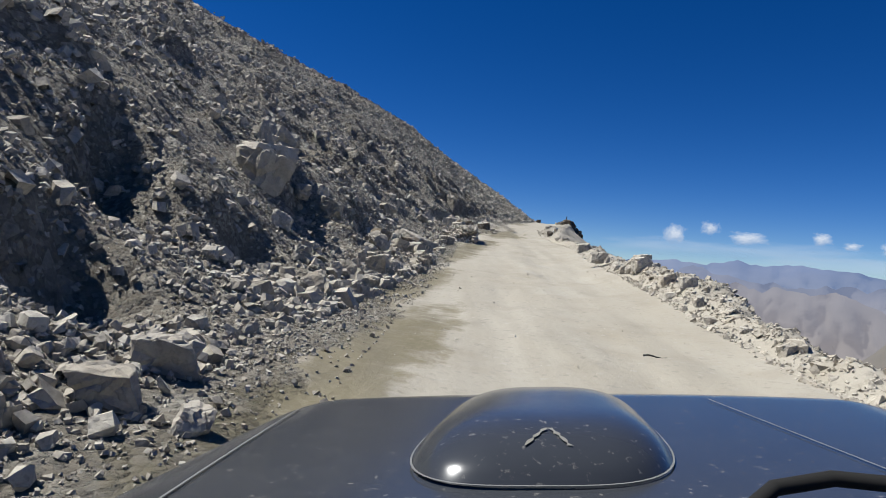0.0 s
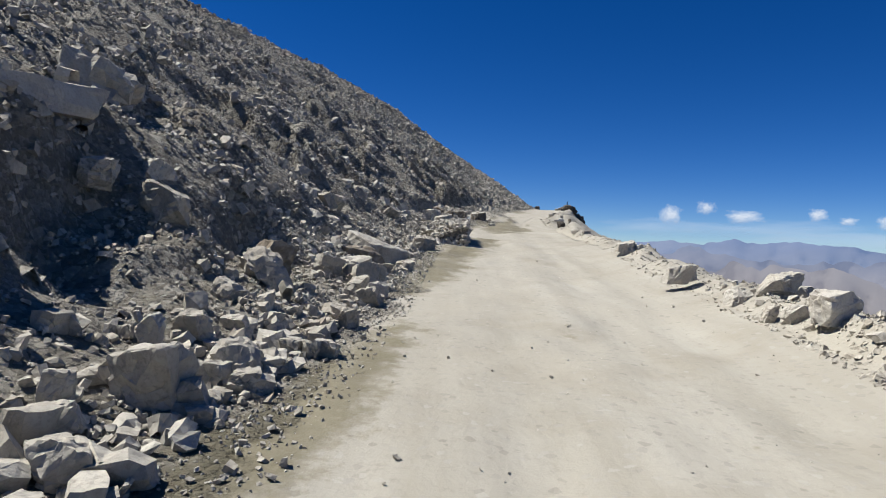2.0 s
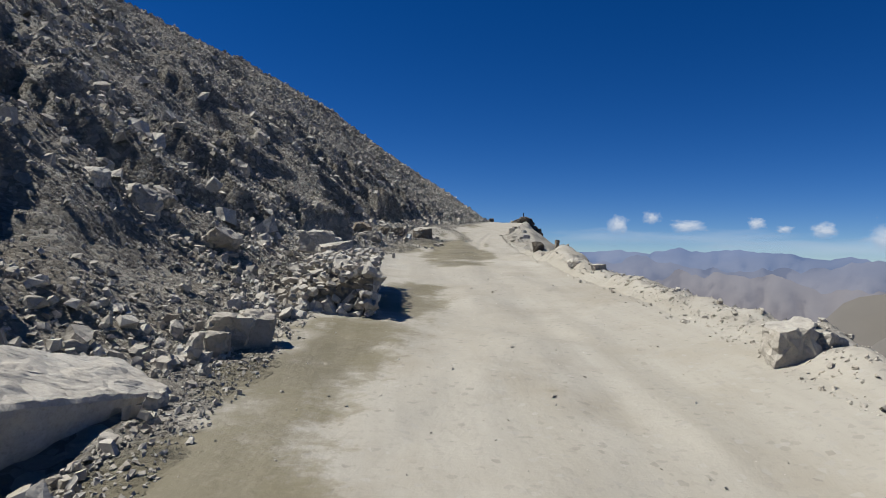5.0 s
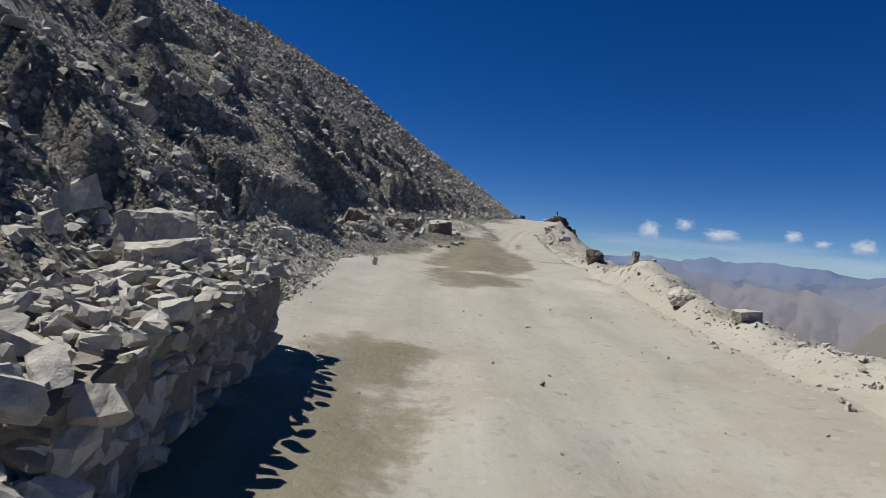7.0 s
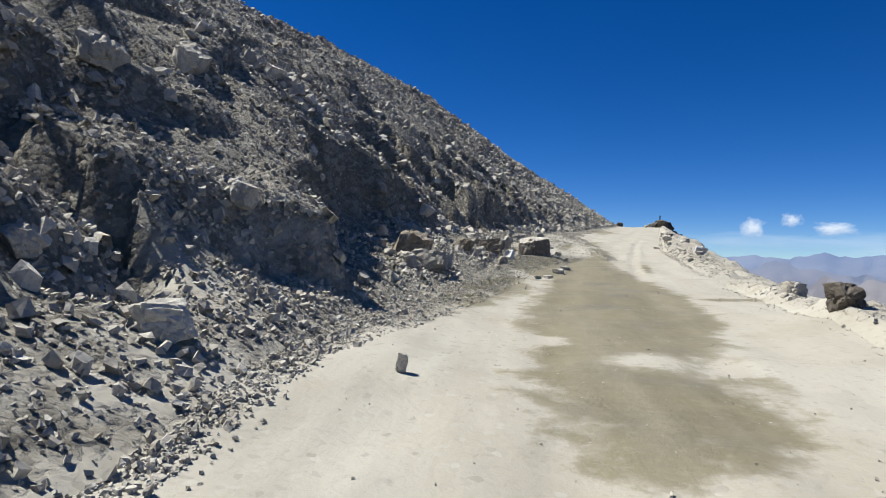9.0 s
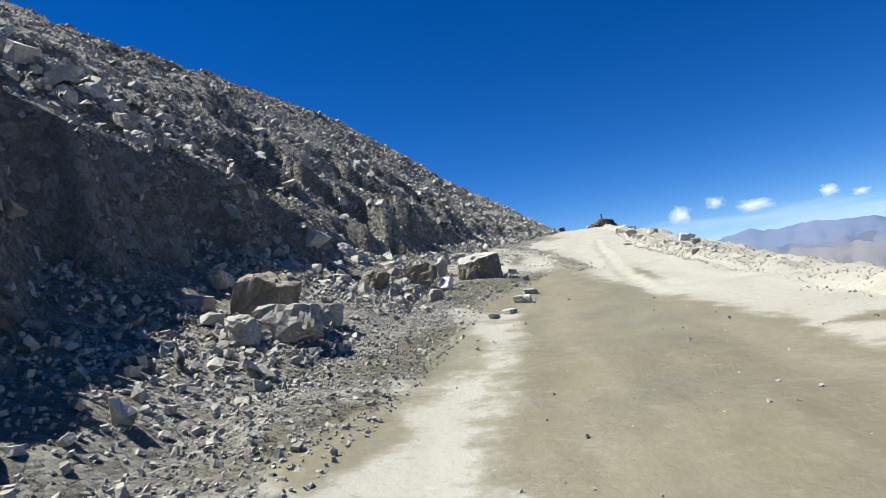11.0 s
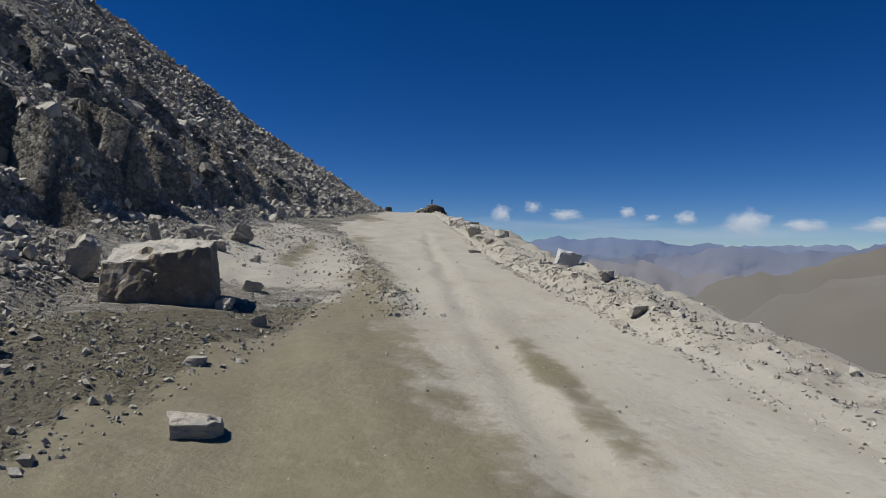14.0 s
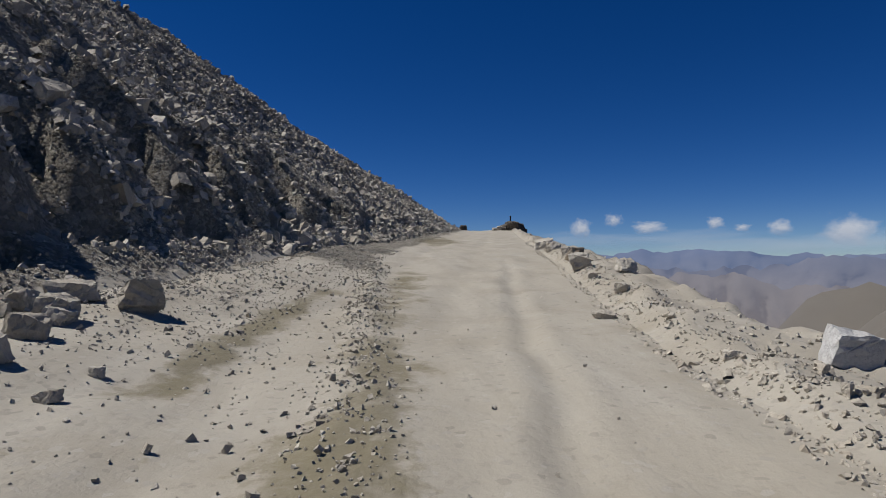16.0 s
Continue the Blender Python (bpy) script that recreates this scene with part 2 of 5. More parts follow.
# low heaps of spoil on the outer verge: x, y, height, radius
MOUNDS = [(0.25, 25.7, -0.22, 0.6), (8.4, 47.2, 0.12, 0.8), (8.2, 42.5, 0.25, 0.9), (14.0, 79.5, 0.25, 1.1), (6.6, 12.0, 0.30, 0.8), (6.7, 14.5, 0.18, 0.7), (27.6, 151.0, 0.2, 2.2)]


# hollows undercut in the slope: distance above the road's edge, y, half length, depth
HOLLOWS = [(2.3, 6.2, 0.9, 1.0), (4.3, 9.8, 1.2, 1.3), (2.4, 10.7, 0.7, 0.9), (3.6, 16.8, 1.5, 1.3), (2.6, 20.6, 1.0, 1.2), (5.5, 22.5, 1.2, 0.8), (7.5, 27.0, 1.5, 1.0),
           (3.7, 30.0, 1.0, 1.0), (6.4, 34.2, 1.2, 1.0), (10.0, 40.0, 1.8, 1.1), (4.2, 45.3, 1.2, 1.0), (8.5, 52.0, 1.8, 1.0), (12.0, 58.0, 2.0, 1.2), (6.7, 64.5, 1.5, 1.1),
           (9.4, 73.0, 1.8, 1.2), (14.0, 80.0, 2.2, 1.3), (8.0, 96.0, 2.0, 1.2)]
# steep broken steps that run down the slope: y at the foot, distances up from the road's edge, height
RIBS = [(29.5, 4.0, 8.0, 0.8), (34.2, 3.2, 7.0, 0.8), (39.4, 2.0, 6.5, 0.9), (43.6, 1.5, 5.5, 1.0), (49.0, 5.0, 10.0, 0.9), (55.0, 5.5, 10.5, 0.9), (61.8, 3.2, 8.5, 1.2), (66.0, 2.2, 8.0, 1.3),
        (69.0, 1.4, 7.5, 1.5), (72.2, 1.2, 5.5, 1.3), (75.2, 1.4, 7.0, 1.3), (79.0, 1.1, 5.5, 1.2), (82.6, 1.3, 6.5, 1.1), (86.6, 1.3, 5.0, 1.0), (91.0, 1.5, 6.5, 1.0), (97.0, 2.0, 8.0, 1.0)]


# the hillside's rise over the road's inner edge: by the distance up from it, at stations along the road
RISE_U = [0, 0.6, 1.5, 2.4, 3.4, 4.4, 5.4, 7, 9, 12, 20, 30]
RISE_Y = [8, 16, 26, 38, 44, 47, 56, 64, 70, 80, 96, 112, 132]
RISE = [[0, .12, .45, .92, 1.75, 2.5, 3.35, 4.6, 6.0, 7.8, 12.4, 18.0],
        [0, .02, .30, .80, 1.68, 2.5, 3.35, 4.6, 6.0, 7.8, 12.4, 18.0],
        [0, .04, .40, .96, 1.75, 2.7, 3.4, 4.35, 5.8, 7.6, 12.3, 18.0],
        [0, .25, .72, 1.22, 1.80, 2.45, 3.2, 4.3, 5.8, 7.6, 12.2, 17.9],
        [0, .35, .85, 1.40, 2.20, 3.0, 3.8, 5.0, 6.5, 8.5, 12.6, 18.0],
        [0, .30, .75, 1.20, 2.00, 2.9, 3.7, 5.0, 6.6, 8.6, 12.6, 18.0],
        [0, .25, .60, 0.95, 1.35, 1.9, 2.6, 4.3, 6.2, 8.4, 12.6, 18.0],
        [0, .32, .78, 1.25, 1.80, 2.4, 3.2, 4.9, 6.9, 8.7, 12.7, 18.0],
        [0, .34, .85, 1.40, 2.15, 3.20, 4.40, 6.2, 7.7, 9.6, 13.8, 19.6],
        [0, .45, 1.25, 2.20, 3.45, 4.55, 5.60, 7.0, 8.3, 10.1, 14.4, 20.6],
        [0, .34, .85, 1.38, 2.1, 2.95, 3.8, 5.1, 6.7, 9.0, 14.6, 20.4],
        [0, .34, .84, 1.38, 2.1, 2.95, 3.8, 5.3, 7.2, 9.9, 15.5, 20.2],
        [0, .35, .80, 1.30, 1.9, 2.5, 3.1, 4.1, 5.5, 7.4, 12.3, 16.9]]


def hill_rise(u, y):
    u, y = np.broadcast_arrays(np.asarray(u, float), np.asarray(y, float))
    at = np.interp(y, RISE_Y, np.arange(len(RISE_Y)))
    low = np.clip(np.floor(at).astype(int), 0, len(RISE_Y) - 2)
    part_way = at - low
    rows = np.array([np.interp(u, RISE_U, r) + np.interp(y, [100, 130], [0.44, 0.53]) * np.maximum(u - 30, 0) for r in RISE])
    near = np.take_along_axis(rows, low[None], 0)[0]
    far = np.take_along_axis(rows, low[None] + 1, 0)[0]
    return np.where(u > 0, near * (1 - part_way) + far * part_way, 0)


def height(x, y):
    """The ground's height: hillside above the road, the road, and the drop on its outer side."""
    x, y = np.asarray(x, float), np.asarray(y, float)
    xl, xr, zr = left_edge(y), right_edge(y), road_z(y)
    w = (x - xl) / (xr - xl)
    u = np.maximum(xl - x, 0)
    d = np.maximum(x - xr, 0)
    # road: two soft wheel ruts, small bumps, slight rise towards the bank
    rut = -0.035 * (np.exp(-((x - xl - 0.40 * (xr - xl)) / 0.35) ** 2) + np.exp(-((x - xl - 0.66 * (xr - xl)) / 0.35) ** 2))
    # a worn wheel rut past the mud, with dust thrown up beside it
    c = x - np.interp(y, [55, 58.7, 61.4, 67.4, 76, 90], [7.0, 7.5, 7.9, 8.9, 10.6, 13.6]) - 0.08 * vnoise(y * 0.9, y * 0, 68)
    rut = rut + step(55, 58, y) * step(88, 78, y) * (0.02 * np.exp(-((c - 0.3) / 0.16) ** 2) + 0.018 * np.exp(-((c + 0.28) / 0.16) ** 2) - 0.042 * np.exp(-(c / 0.15) ** 2))
    bumps = 0.05 * fbm(x * 0.9, y * 0.7, 3, 4)
    inner = (0.16 - 0.13 * step(6, 12, y) * step(34, 28, y)) * step(0.32, 0.0, w) + 0.22 * step(0.45, 0.05, w) * step(63, 68, y) * step(98, 86, y)
    # a low windrow of pushed-up dirt between shelf and lane
    row = np.exp(-((x - 7.35 - 0.03 * (y - 66)) / 0.22) ** 2) * step(62, 65, y) * step(84, 76, y)
    inner = inner + row * (0.06 + 0.05 * fbm(x * 3.1, y * 2.3, 67, 3))
    inner = inner * (1 - step(0.2, 2.2, u))
    z = zr + rut + bumps + inner
    # hillside: a gentle foot, a steep lower face, then the long even slope above
    wob = fbm(y * 0.23, u * 0.05, 11, 3)
    rise = hill_rise(u + 0.35 * wob * step(1.0, 4, u), y)
    cut = step(44, 47.5, y) * step(65, 61, y)
    u0 = np.interp(y, [-20, 10, 25, 36, 44, 46.5, 50, 53, 58, 62, 65, 70, 80, 200], [2.2, 2.4, 2.4, 2.6, 1.6, 0.9, 2.5, 3.3, 3.5, 3.3, 2.4, 2.3, 1.4, 2.0]) + 0.4 * wob + (0.35 + 0.45 * cut) * vnoise(y * 1.3, y * 0, 17) + 0.3 * cut * vnoise(y * 3.1, u * 0.8, 19)
    bank = np.interp(y, [-20, 2, 8, 14, 34, 40, 44, 48, 54, 58, 61, 64, 66, 69, 80, 84, 100, 160], [0.3, 0.5, 0.5, 0.25, 0.2, 0.25, 0.8, 1.8, 2.0, 2.0, 1.9, 1.0, 0.7, 1.1, 1.2, 0.7, 0.4, 0.2])
    scarp = bank * np.clip(0.8 + 0.15 * cut + (0.9 - 0.5 * cut) * vnoise(y * 0.36, u * 0, 5), 0, 2) * (step(u0, u0 + 0.25 + 0.5 * bank * (1 - 0.7 * cut), u) - (1 - 0.45 * cut) * step(u0 + 0.8, u0 + 4.5, u))
    gully = 0.24 * fbm(y * 0.42 + 0.10 * u, u * 0.07, 31, 4) * step(1.5, 7, u)
    lumps = 0.11 * fbm(x * 0.9, y * 0.9, 41, 4, 0.6) * step(0, 2, u) + 0.45 * fbm(x * 0.07, y * 0.07, 43, 3) * step(8, 25, u)
    # broken ledges across the slope
    t = (u + 1.6 * fbm(y * 0.33, u * 0.22, 47, 3)) / 3.1
    fr = t - np.floor(t)
    ledge = 0.75 * (step(0.0, 0.16, fr) - fr) * np.clip(2.2 * vnoise(y * 0.52 + 5 * np.floor(t), np.floor(t) * 1.7, 53) - 0.35, 0, 1) * step(2.5, 5, u)
    for hu, hy, hl, hd in HOLLOWS:
        lip = hu + 0.35 * (y - hy) + 0.25 * vnoise(y * 2.1, y * 0, 59)
        face = step(lip, lip + 0.3, u)
        z = z + hd * np.exp(-((y - hy) / hl) ** 4) * (0.25 * (face - step(lip + 0.3, lip + 3.2, u)) - 0.75 * (step(lip - 1.7, lip, u) - face))
    for ry, low, high, rh in RIBS:
        c = y - ry - 0.2 * (u - low) - 0.45 * vnoise(u * 0.9, u * 0 + ry, 69) - 0.2 * vnoise(u * 3.1, y * 0.7, 70)
        z = z + rh * step(low - 0.5, low + 0.5, u) * step(high + 1, high - 1.5, u) * (0.3 * (step(0, 0.3, c) - step(0.3, 3.2, c)) - 0.7 * (step(-2.2, 0, c) - step(0, 0.3, c)))
    z = z + rise + scarp + gully + lumps + ledge
    # outer verge, a low berm, then the drop
    tall = np.interp(y, [0, 9, 16, 22, 30, 36, 40, 46, 50, 55, 66, 80, 120], [0.10, 0.24, 0.22, 0.16, 0.17, 0.27, 0.36, 0.36, 0.22, 0.12, 0.18, 0.25, 0.25])
    berm = tall * np.exp(-((d - 0.55) / 0.55) ** 2) * step(0.0, 0.3, d) * (0.95 + 0.4 * vnoise(y * 0.5, y * 0, 51)) + (0.12 + 0.13 * step(10, 16, y)) * step(0.78, 1.02, w) * step(40, 28, y)
    wide = np.interp(y, [0, 8, 16, 22, 30, 50, 58, 66, 82, 100, 140], [0.45, 0.6, 1.5, 1.6, 1.2, 1.3, 1.9, 2.5, 2.3, 1.6, 1.3])
    drop = -np.interp(y, [125, 140, 165, 185], [0.68, 1.25, 1.25, 0.68]) * np.maximum(d - wide, 0) - 0.25 * step(wide - 0.4, wide + 0.5, d)
    z = z + berm + drop + step(0.6, 3, d) * 0.22 * fbm(x * 0.5, y * 0.5, 61, 4) + step(0.05, 0.5, d) * 0.11 * fbm(x * 1.5, y * 1.2, 65, 3, 0.7)
    for mx, my, mh, mr in MOUNDS:
        z = z + mh * np.exp(-((x - mx) ** 2 + ((y - my) / 1.5) ** 2) / mr ** 2) * (1 + 0.3 * vnoise(x * 2.5, y * 2.5, 63))
    return z


def part(name, bm, material, parent=None, label=""):
    me = bpy.data.meshes.new(name)
    bm.to_mesh(me)
    bm.free()
    me.materials.append(material)
    ob = new(name, me)
    if parent:
        ob.parent = parent
    if label:
        ob["label"] = label
    return ob


def from_arrays(name, verts, faces, material, smooth=True):
    """faces: (n, 3) or (n, 4)."""
    verts, faces = np.asarray(verts, np.float32), np.asarray(faces, np.int32)
    me = bpy.data.meshes.new(name)
    k = faces.shape[1]
    me.vertices.add(len(verts))
    me.vertices.foreach_set("co", verts.ravel())
    me.loops.add(faces.size)
    me.loops.foreach_set("vertex_index", faces.ravel())
    me.polygons.add(len(faces))
    me.polygons.foreach_set("loop_start", np.arange(0, faces.size, k, dtype=np.int32))
    me.polygons.foreach_set("use_smooth", np.full(len(faces), smooth))
    me.update(calc_edges=True)
    me.materials.append(material)
    return me


def grid_faces(n, m):
    a = (np.arange(n - 1)[:, None] * m + np.arange(m - 1)[None, :]).ravel()
    return np.stack([a, a + 1, a + m + 1, a + m], 1)


# damp ground: middle x, y, half length across, half length along
DAMP = [(0.35, 6.0, 0.5, 4.5), (0.55, 13.5, 0.45, 3.5), (1.2, 24.5, 0.7, 3.4), (2.0, 29.5, 0.75, 3.0), (2.9, 33.3, 0.7, 2.0), (3.1, 35.3, 0.55, 0.9),
        (8.0, 59.7, 0.2, 1.4), (3.1, 52.2, 0.8, 2.0), (2.6, 49.0, 0.5, 1.0), (6.25, 71.9, 0.26, 3.4), (12.2, 103.0, 1.4, 5.0), (8.0, 51.3, 0.8, 0.3)]


# the long mud pool: its two sides along the road, and dry islands in it
POOL_Y = [40.6, 42, 45, 48, 52, 55, 57, 58.5, 60, 62, 62.8, 63.8, 65, 67, 70, 73, 77, 81, 84]
POOL_L = [4.3, 3.7, 3.6, 3.6, 4.1, 4.4, 3.6, 3.1, 2.8, 3.0, 4.8, 6.4, 6.8, 7.05, 7.3, 7.55, 7.9, 8.5, 9.0]
POOL_R = [4.6, 5.7, 5.9, 6.9, 7.35, 7.2, 7.2, 7.15, 7.05, 7.0, 7.05, 7.3, 7.55, 7.85, 8.1, 8.3, 8.7, 9.0, 9.2]
ISLANDS = [(5.0, 44.3, 0.6, 0.55), (4.35, 55.9, 0.3, 0.5), (4.0, 45.6, 0.35, 0.6)]


def wetness(x, y):
    side = np.minimum(x - np.interp(y, POOL_Y, POOL_L), np.interp(y, POOL_Y, POOL_R) - x)
    v = np.clip(0.5 + side * 0.95, 0, 1) * step(40.2, 41.4, y) * (1 - 0.25 * step(65, 70, y)) * step(85, 79, y)
    for cx, cy, a, b in ISLANDS:
        v = v - 0.75 * np.exp(-((x - cx) / a) ** 2 - ((y - cy) / b) ** 2)
    for cx, cy, a, b in DAMP:
        v = np.maximum(v, 1.15 - np.sqrt(((x - cx - 0.16 * (y - cy)) / a) ** 2 + ((y - cy) / b) ** 2) * 0.65)
    return np.clip(v, 0, 1)


def stations():
    near = np.arange(-14, 96, 0.22)
    return np.concatenate([np.arange(-60, -14, 1.5), near, 96 + np.cumsum(0.22 * 1.018 ** np.arange(1, 200))])


YS = stations()
YS = YS[YS < 448]
HILL = np.concatenate([np.arange(0, 12, 0.2), 12 + np.cumsum(0.2 * 1.045 ** np.arange(1, 96))])[::-1]
DROP = np.concatenate([np.arange(0, 4, 0.16), 4 + np.cumsum(0.2 * 1.12 ** np.arange(1, 48))])
N_ROAD = 72


def strip(name, xs, ys, label, category):
    """One length of ground, from a grid of plan points."""
    z = height(xs, ys)
    me = from_arrays(name, np.stack([xs.ravel(), ys.ravel(), z.ravel()], 1), grid_faces(*xs.shape), GROUND)
    xl, xr = left_edge(ys), right_edge(ys)
    w = (xs - xl) / (xr - xl)
    dust = step(-0.45, 0.45, xs - dust_edge_x(ys) + 0.35 * fbm(xs * 0.8, ys * 0.8, 71, 3))
    dust = np.where(w > 1, 0.80 - 0.18 * step(0.0, 0.5, xs - xr), dust)
    shelf = step(1.2, -0.4, xl - xs) * step(63, 67, ys) * step(84, 78, ys) * (1.0 + 0.4 * fbm(xs * 0.55, ys * 0.3, 73, 3))
    bay = step(3.2, 1.2, xl - xs) * step(36.5, 39, ys) * step(52, 46, ys) * (0.54 + 0.2 * fbm(xs * 0.6, ys * 0.5, 75, 3))
    shelf = np.maximum(shelf, bay)
    dust = np.maximum(dust, shelf)
    for key, v in (("dust", dust), ("wet", wetness(xs, ys))):
        me.attributes.new(key, "FLOAT", "POINT").data.foreach_set("value", v.ravel().astype(np.float32))
    return tagged(new(name, me), label, category, kind="structure")


yy = YS[:, None]
w_cols = np.linspace(0, 1, N_ROAD)[None, :]
hillside = strip("ground_hillside", left_edge(yy) - HILL[None, :], yy + 0 * HILL[None, :], "steep grey-brown scree hillside of loose rock and soil", "hillside")
road = strip("road", left_edge(yy) + w_cols * (right_edge(yy) - left_edge(yy)), yy + 0 * w_cols, "unpaved pale dusty mountain road with damp patches", "road")
outer = strip("ground_outer_slope", right_edge(yy) + DROP[None, :], yy + 0 * DROP[None, :], "dusty stony verge falling steeply away into the valley", "slope")


# ---- distance ----
def valley():
    """The land far below and beyond, out to the horizon."""
    r = 130 * (4700 / 130) ** np.linspace(0, 1, 90)
    a = np.radians(np.linspace(-50, 190, 241))
    rr, aa = np.meshgrid(r, a, indexing="ij")
    x, y = rr * np.sin(aa), rr * np.cos(aa)
    z = -110 - 420 * step(130, 1800, rr) + step(300, 1500, rr) * 130 * fbm(x / 520, y / 520, 81, 5)
    # a broad brown spur that comes down into the valley
    side = (np.degrees(aa) - 20.5) / 22
    z = z + step(0, 1.15, side) * (1 - step(3.2, 5, side)) * step(500, 1500, rr) * (1 - step(1900, 2600, rr)) * (508 + 38 * fbm(x / 300, y / 300, 87, 6, 0.55))
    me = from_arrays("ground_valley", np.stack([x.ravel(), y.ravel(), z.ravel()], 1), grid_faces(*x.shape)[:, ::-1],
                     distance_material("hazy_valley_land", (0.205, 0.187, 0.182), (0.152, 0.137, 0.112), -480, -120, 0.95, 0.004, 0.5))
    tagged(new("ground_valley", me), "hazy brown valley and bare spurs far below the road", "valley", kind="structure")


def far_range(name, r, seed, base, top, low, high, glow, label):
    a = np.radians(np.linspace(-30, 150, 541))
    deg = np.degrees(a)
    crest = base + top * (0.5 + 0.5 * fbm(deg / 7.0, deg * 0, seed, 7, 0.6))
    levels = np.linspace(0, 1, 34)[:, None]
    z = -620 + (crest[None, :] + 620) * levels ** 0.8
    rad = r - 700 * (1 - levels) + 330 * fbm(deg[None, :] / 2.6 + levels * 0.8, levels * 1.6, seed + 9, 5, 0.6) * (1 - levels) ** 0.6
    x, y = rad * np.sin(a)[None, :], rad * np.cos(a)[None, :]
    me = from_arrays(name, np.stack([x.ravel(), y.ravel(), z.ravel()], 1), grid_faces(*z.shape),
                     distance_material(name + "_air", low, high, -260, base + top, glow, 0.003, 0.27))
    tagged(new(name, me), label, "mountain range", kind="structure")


valley()
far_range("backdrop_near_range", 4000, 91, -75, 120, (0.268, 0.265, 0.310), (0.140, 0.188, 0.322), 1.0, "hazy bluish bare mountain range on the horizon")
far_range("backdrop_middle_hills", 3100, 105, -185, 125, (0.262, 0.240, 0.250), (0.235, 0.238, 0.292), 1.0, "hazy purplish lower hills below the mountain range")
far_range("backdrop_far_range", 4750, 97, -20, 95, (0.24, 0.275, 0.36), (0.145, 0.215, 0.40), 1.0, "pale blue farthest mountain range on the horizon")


def cloud_material(name, most):
    m = bpy.data.materials.new(name)
    m.use_nodes = True
    nt = m.node_tree
    nt.nodes.clear()
    out = nt.nodes.new("ShaderNodeOutputMaterial")
    tc = nt.nodes.new("ShaderNodeTexCoord").outputs["Object"]
    info = nt.nodes.new("ShaderNodeObjectInfo").outputs["Random"]
    n = nt.nodes.new("ShaderNodeTexNoise")
    n.noise_dimensions = "4D"
    n.inputs["Scale"].default_value, n.inputs["Detail"].default_value, n.inputs["Roughness"].default_value = 1.9, 6, 0.6
    nt.links.new(tc, n.inputs["Vector"])
    nt.links.new(calc(nt, "MULTIPLY", info, 50.0), n.inputs["W"])
    ln = nt.nodes.new("ShaderNodeVectorMath")
    ln.operation = "LENGTH"
    nt.links.new(tc, ln.inputs[0])
    body = calc(nt, "ADD", calc(nt, "SUBTRACT", 0.86, ln.outputs["Value"]), calc(nt, "MULTIPLY", calc(nt, "SUBTRACT", n.outputs[0], 0.5), 1.5))
    alpha = ramp(nt, body, [(0.05, (0, 0, 0)), (0.75, (most, most, most))])
    sp = nt.nodes.new("ShaderNodeSeparateXYZ")
    nt.links.new(tc, sp.inputs[0])
    # clouds glow by themselves; the greyer underside is shading painted into that glow
    col = ramp(nt, calc(nt, "ADD", calc(nt, "MULTIPLY", sp.outputs[1], 0.5), 0.5), [(0.15, (0.28, 0.335, 0.435)), (0.6, (0.50, 0.525, 0.575))])
    em = nt.nodes.new("ShaderNodeEmission")
    nt.links.new(col, em.inputs[0])
    tr = nt.nodes.new("ShaderNodeBsdfTransparent")
    ms = nt.nodes.new("ShaderNodeMixShader")
    for i, s in enumerate((alpha, tr.outputs[0], em.outputs[0])):
        nt.links.new(s, ms.inputs[i])
    nt.links.new(ms.outputs[0], out.inputs[0])
    return m


CLOUD, VEIL = cloud_material("cumulus_cloud", 0.85), cloud_material("horizon_haze_veil", 0.22)


def cloud(azimuth, up, wide, high, thin=False):
    """A far cumulus: degrees from north, degrees above the horizon, half sizes in degrees."""
    a, e, r = radians(azimuth - 0.3), radians(up - 0.3 - 0.03 * max(0, azimuth - 28)), 4880.0
    place = Vector((math.sin(a) * math.cos(e) * r, math.cos(a) * math.cos(e) * r, math.sin(e) * r))
    bm = bmesh.new()
    bmesh.ops.create_circle(bm, cap_ends=True, segments=32, radius=1.25)
    ob = part("backdrop_cloud", bm, VEIL if thin else CLOUD)
    ob.matrix_world = Matrix.Translation(place) @ place.to_track_quat("Z", "Y").to_matrix().to_4x4() @ Matrix.Diagonal((r * math.tan(radians(wide)), r * math.tan(radians(high)), 1, 1))
    tagged(ob, "pale haze over the mountains, painted as a thin glowing veil of cloud" if thin else "small white fair-weather cloud low over the mountains", "cloud", "clouds over the range", "structure")


for c in ((22.4, 3.9, 0.95, 0.75), (25.3, 3.2, 2.1, 0.75), (19.6, 3.3, 1.15, 1.15), (30.5, 3.5, 1.0, 0.7), (32.5, 3.1, 0.8, 0.45), (35.2, 3.1, 1.3, 0.85),
          (39.8, 2.8, 2.5, 1.6), (44.0, 2.7, 2.4, 0.8), (49.0, 2.8, 3.0, 0.9), (57.0, 3.2, 3.5, 1.4), (7.6, 3.2, 1.0, 0.7)):
    cloud(*c)
# wide faint glowing discs that paint the haze band along the horizon
for c in ((27.5, 2.1, 10.0, 1.2), (41.0, 2.0, 11.0, 1.3), (18.5, 2.2, 6.0, 1.0), (35.0, 1.6, 14.0, 0.9)):
    cloud(*c, thin=True)


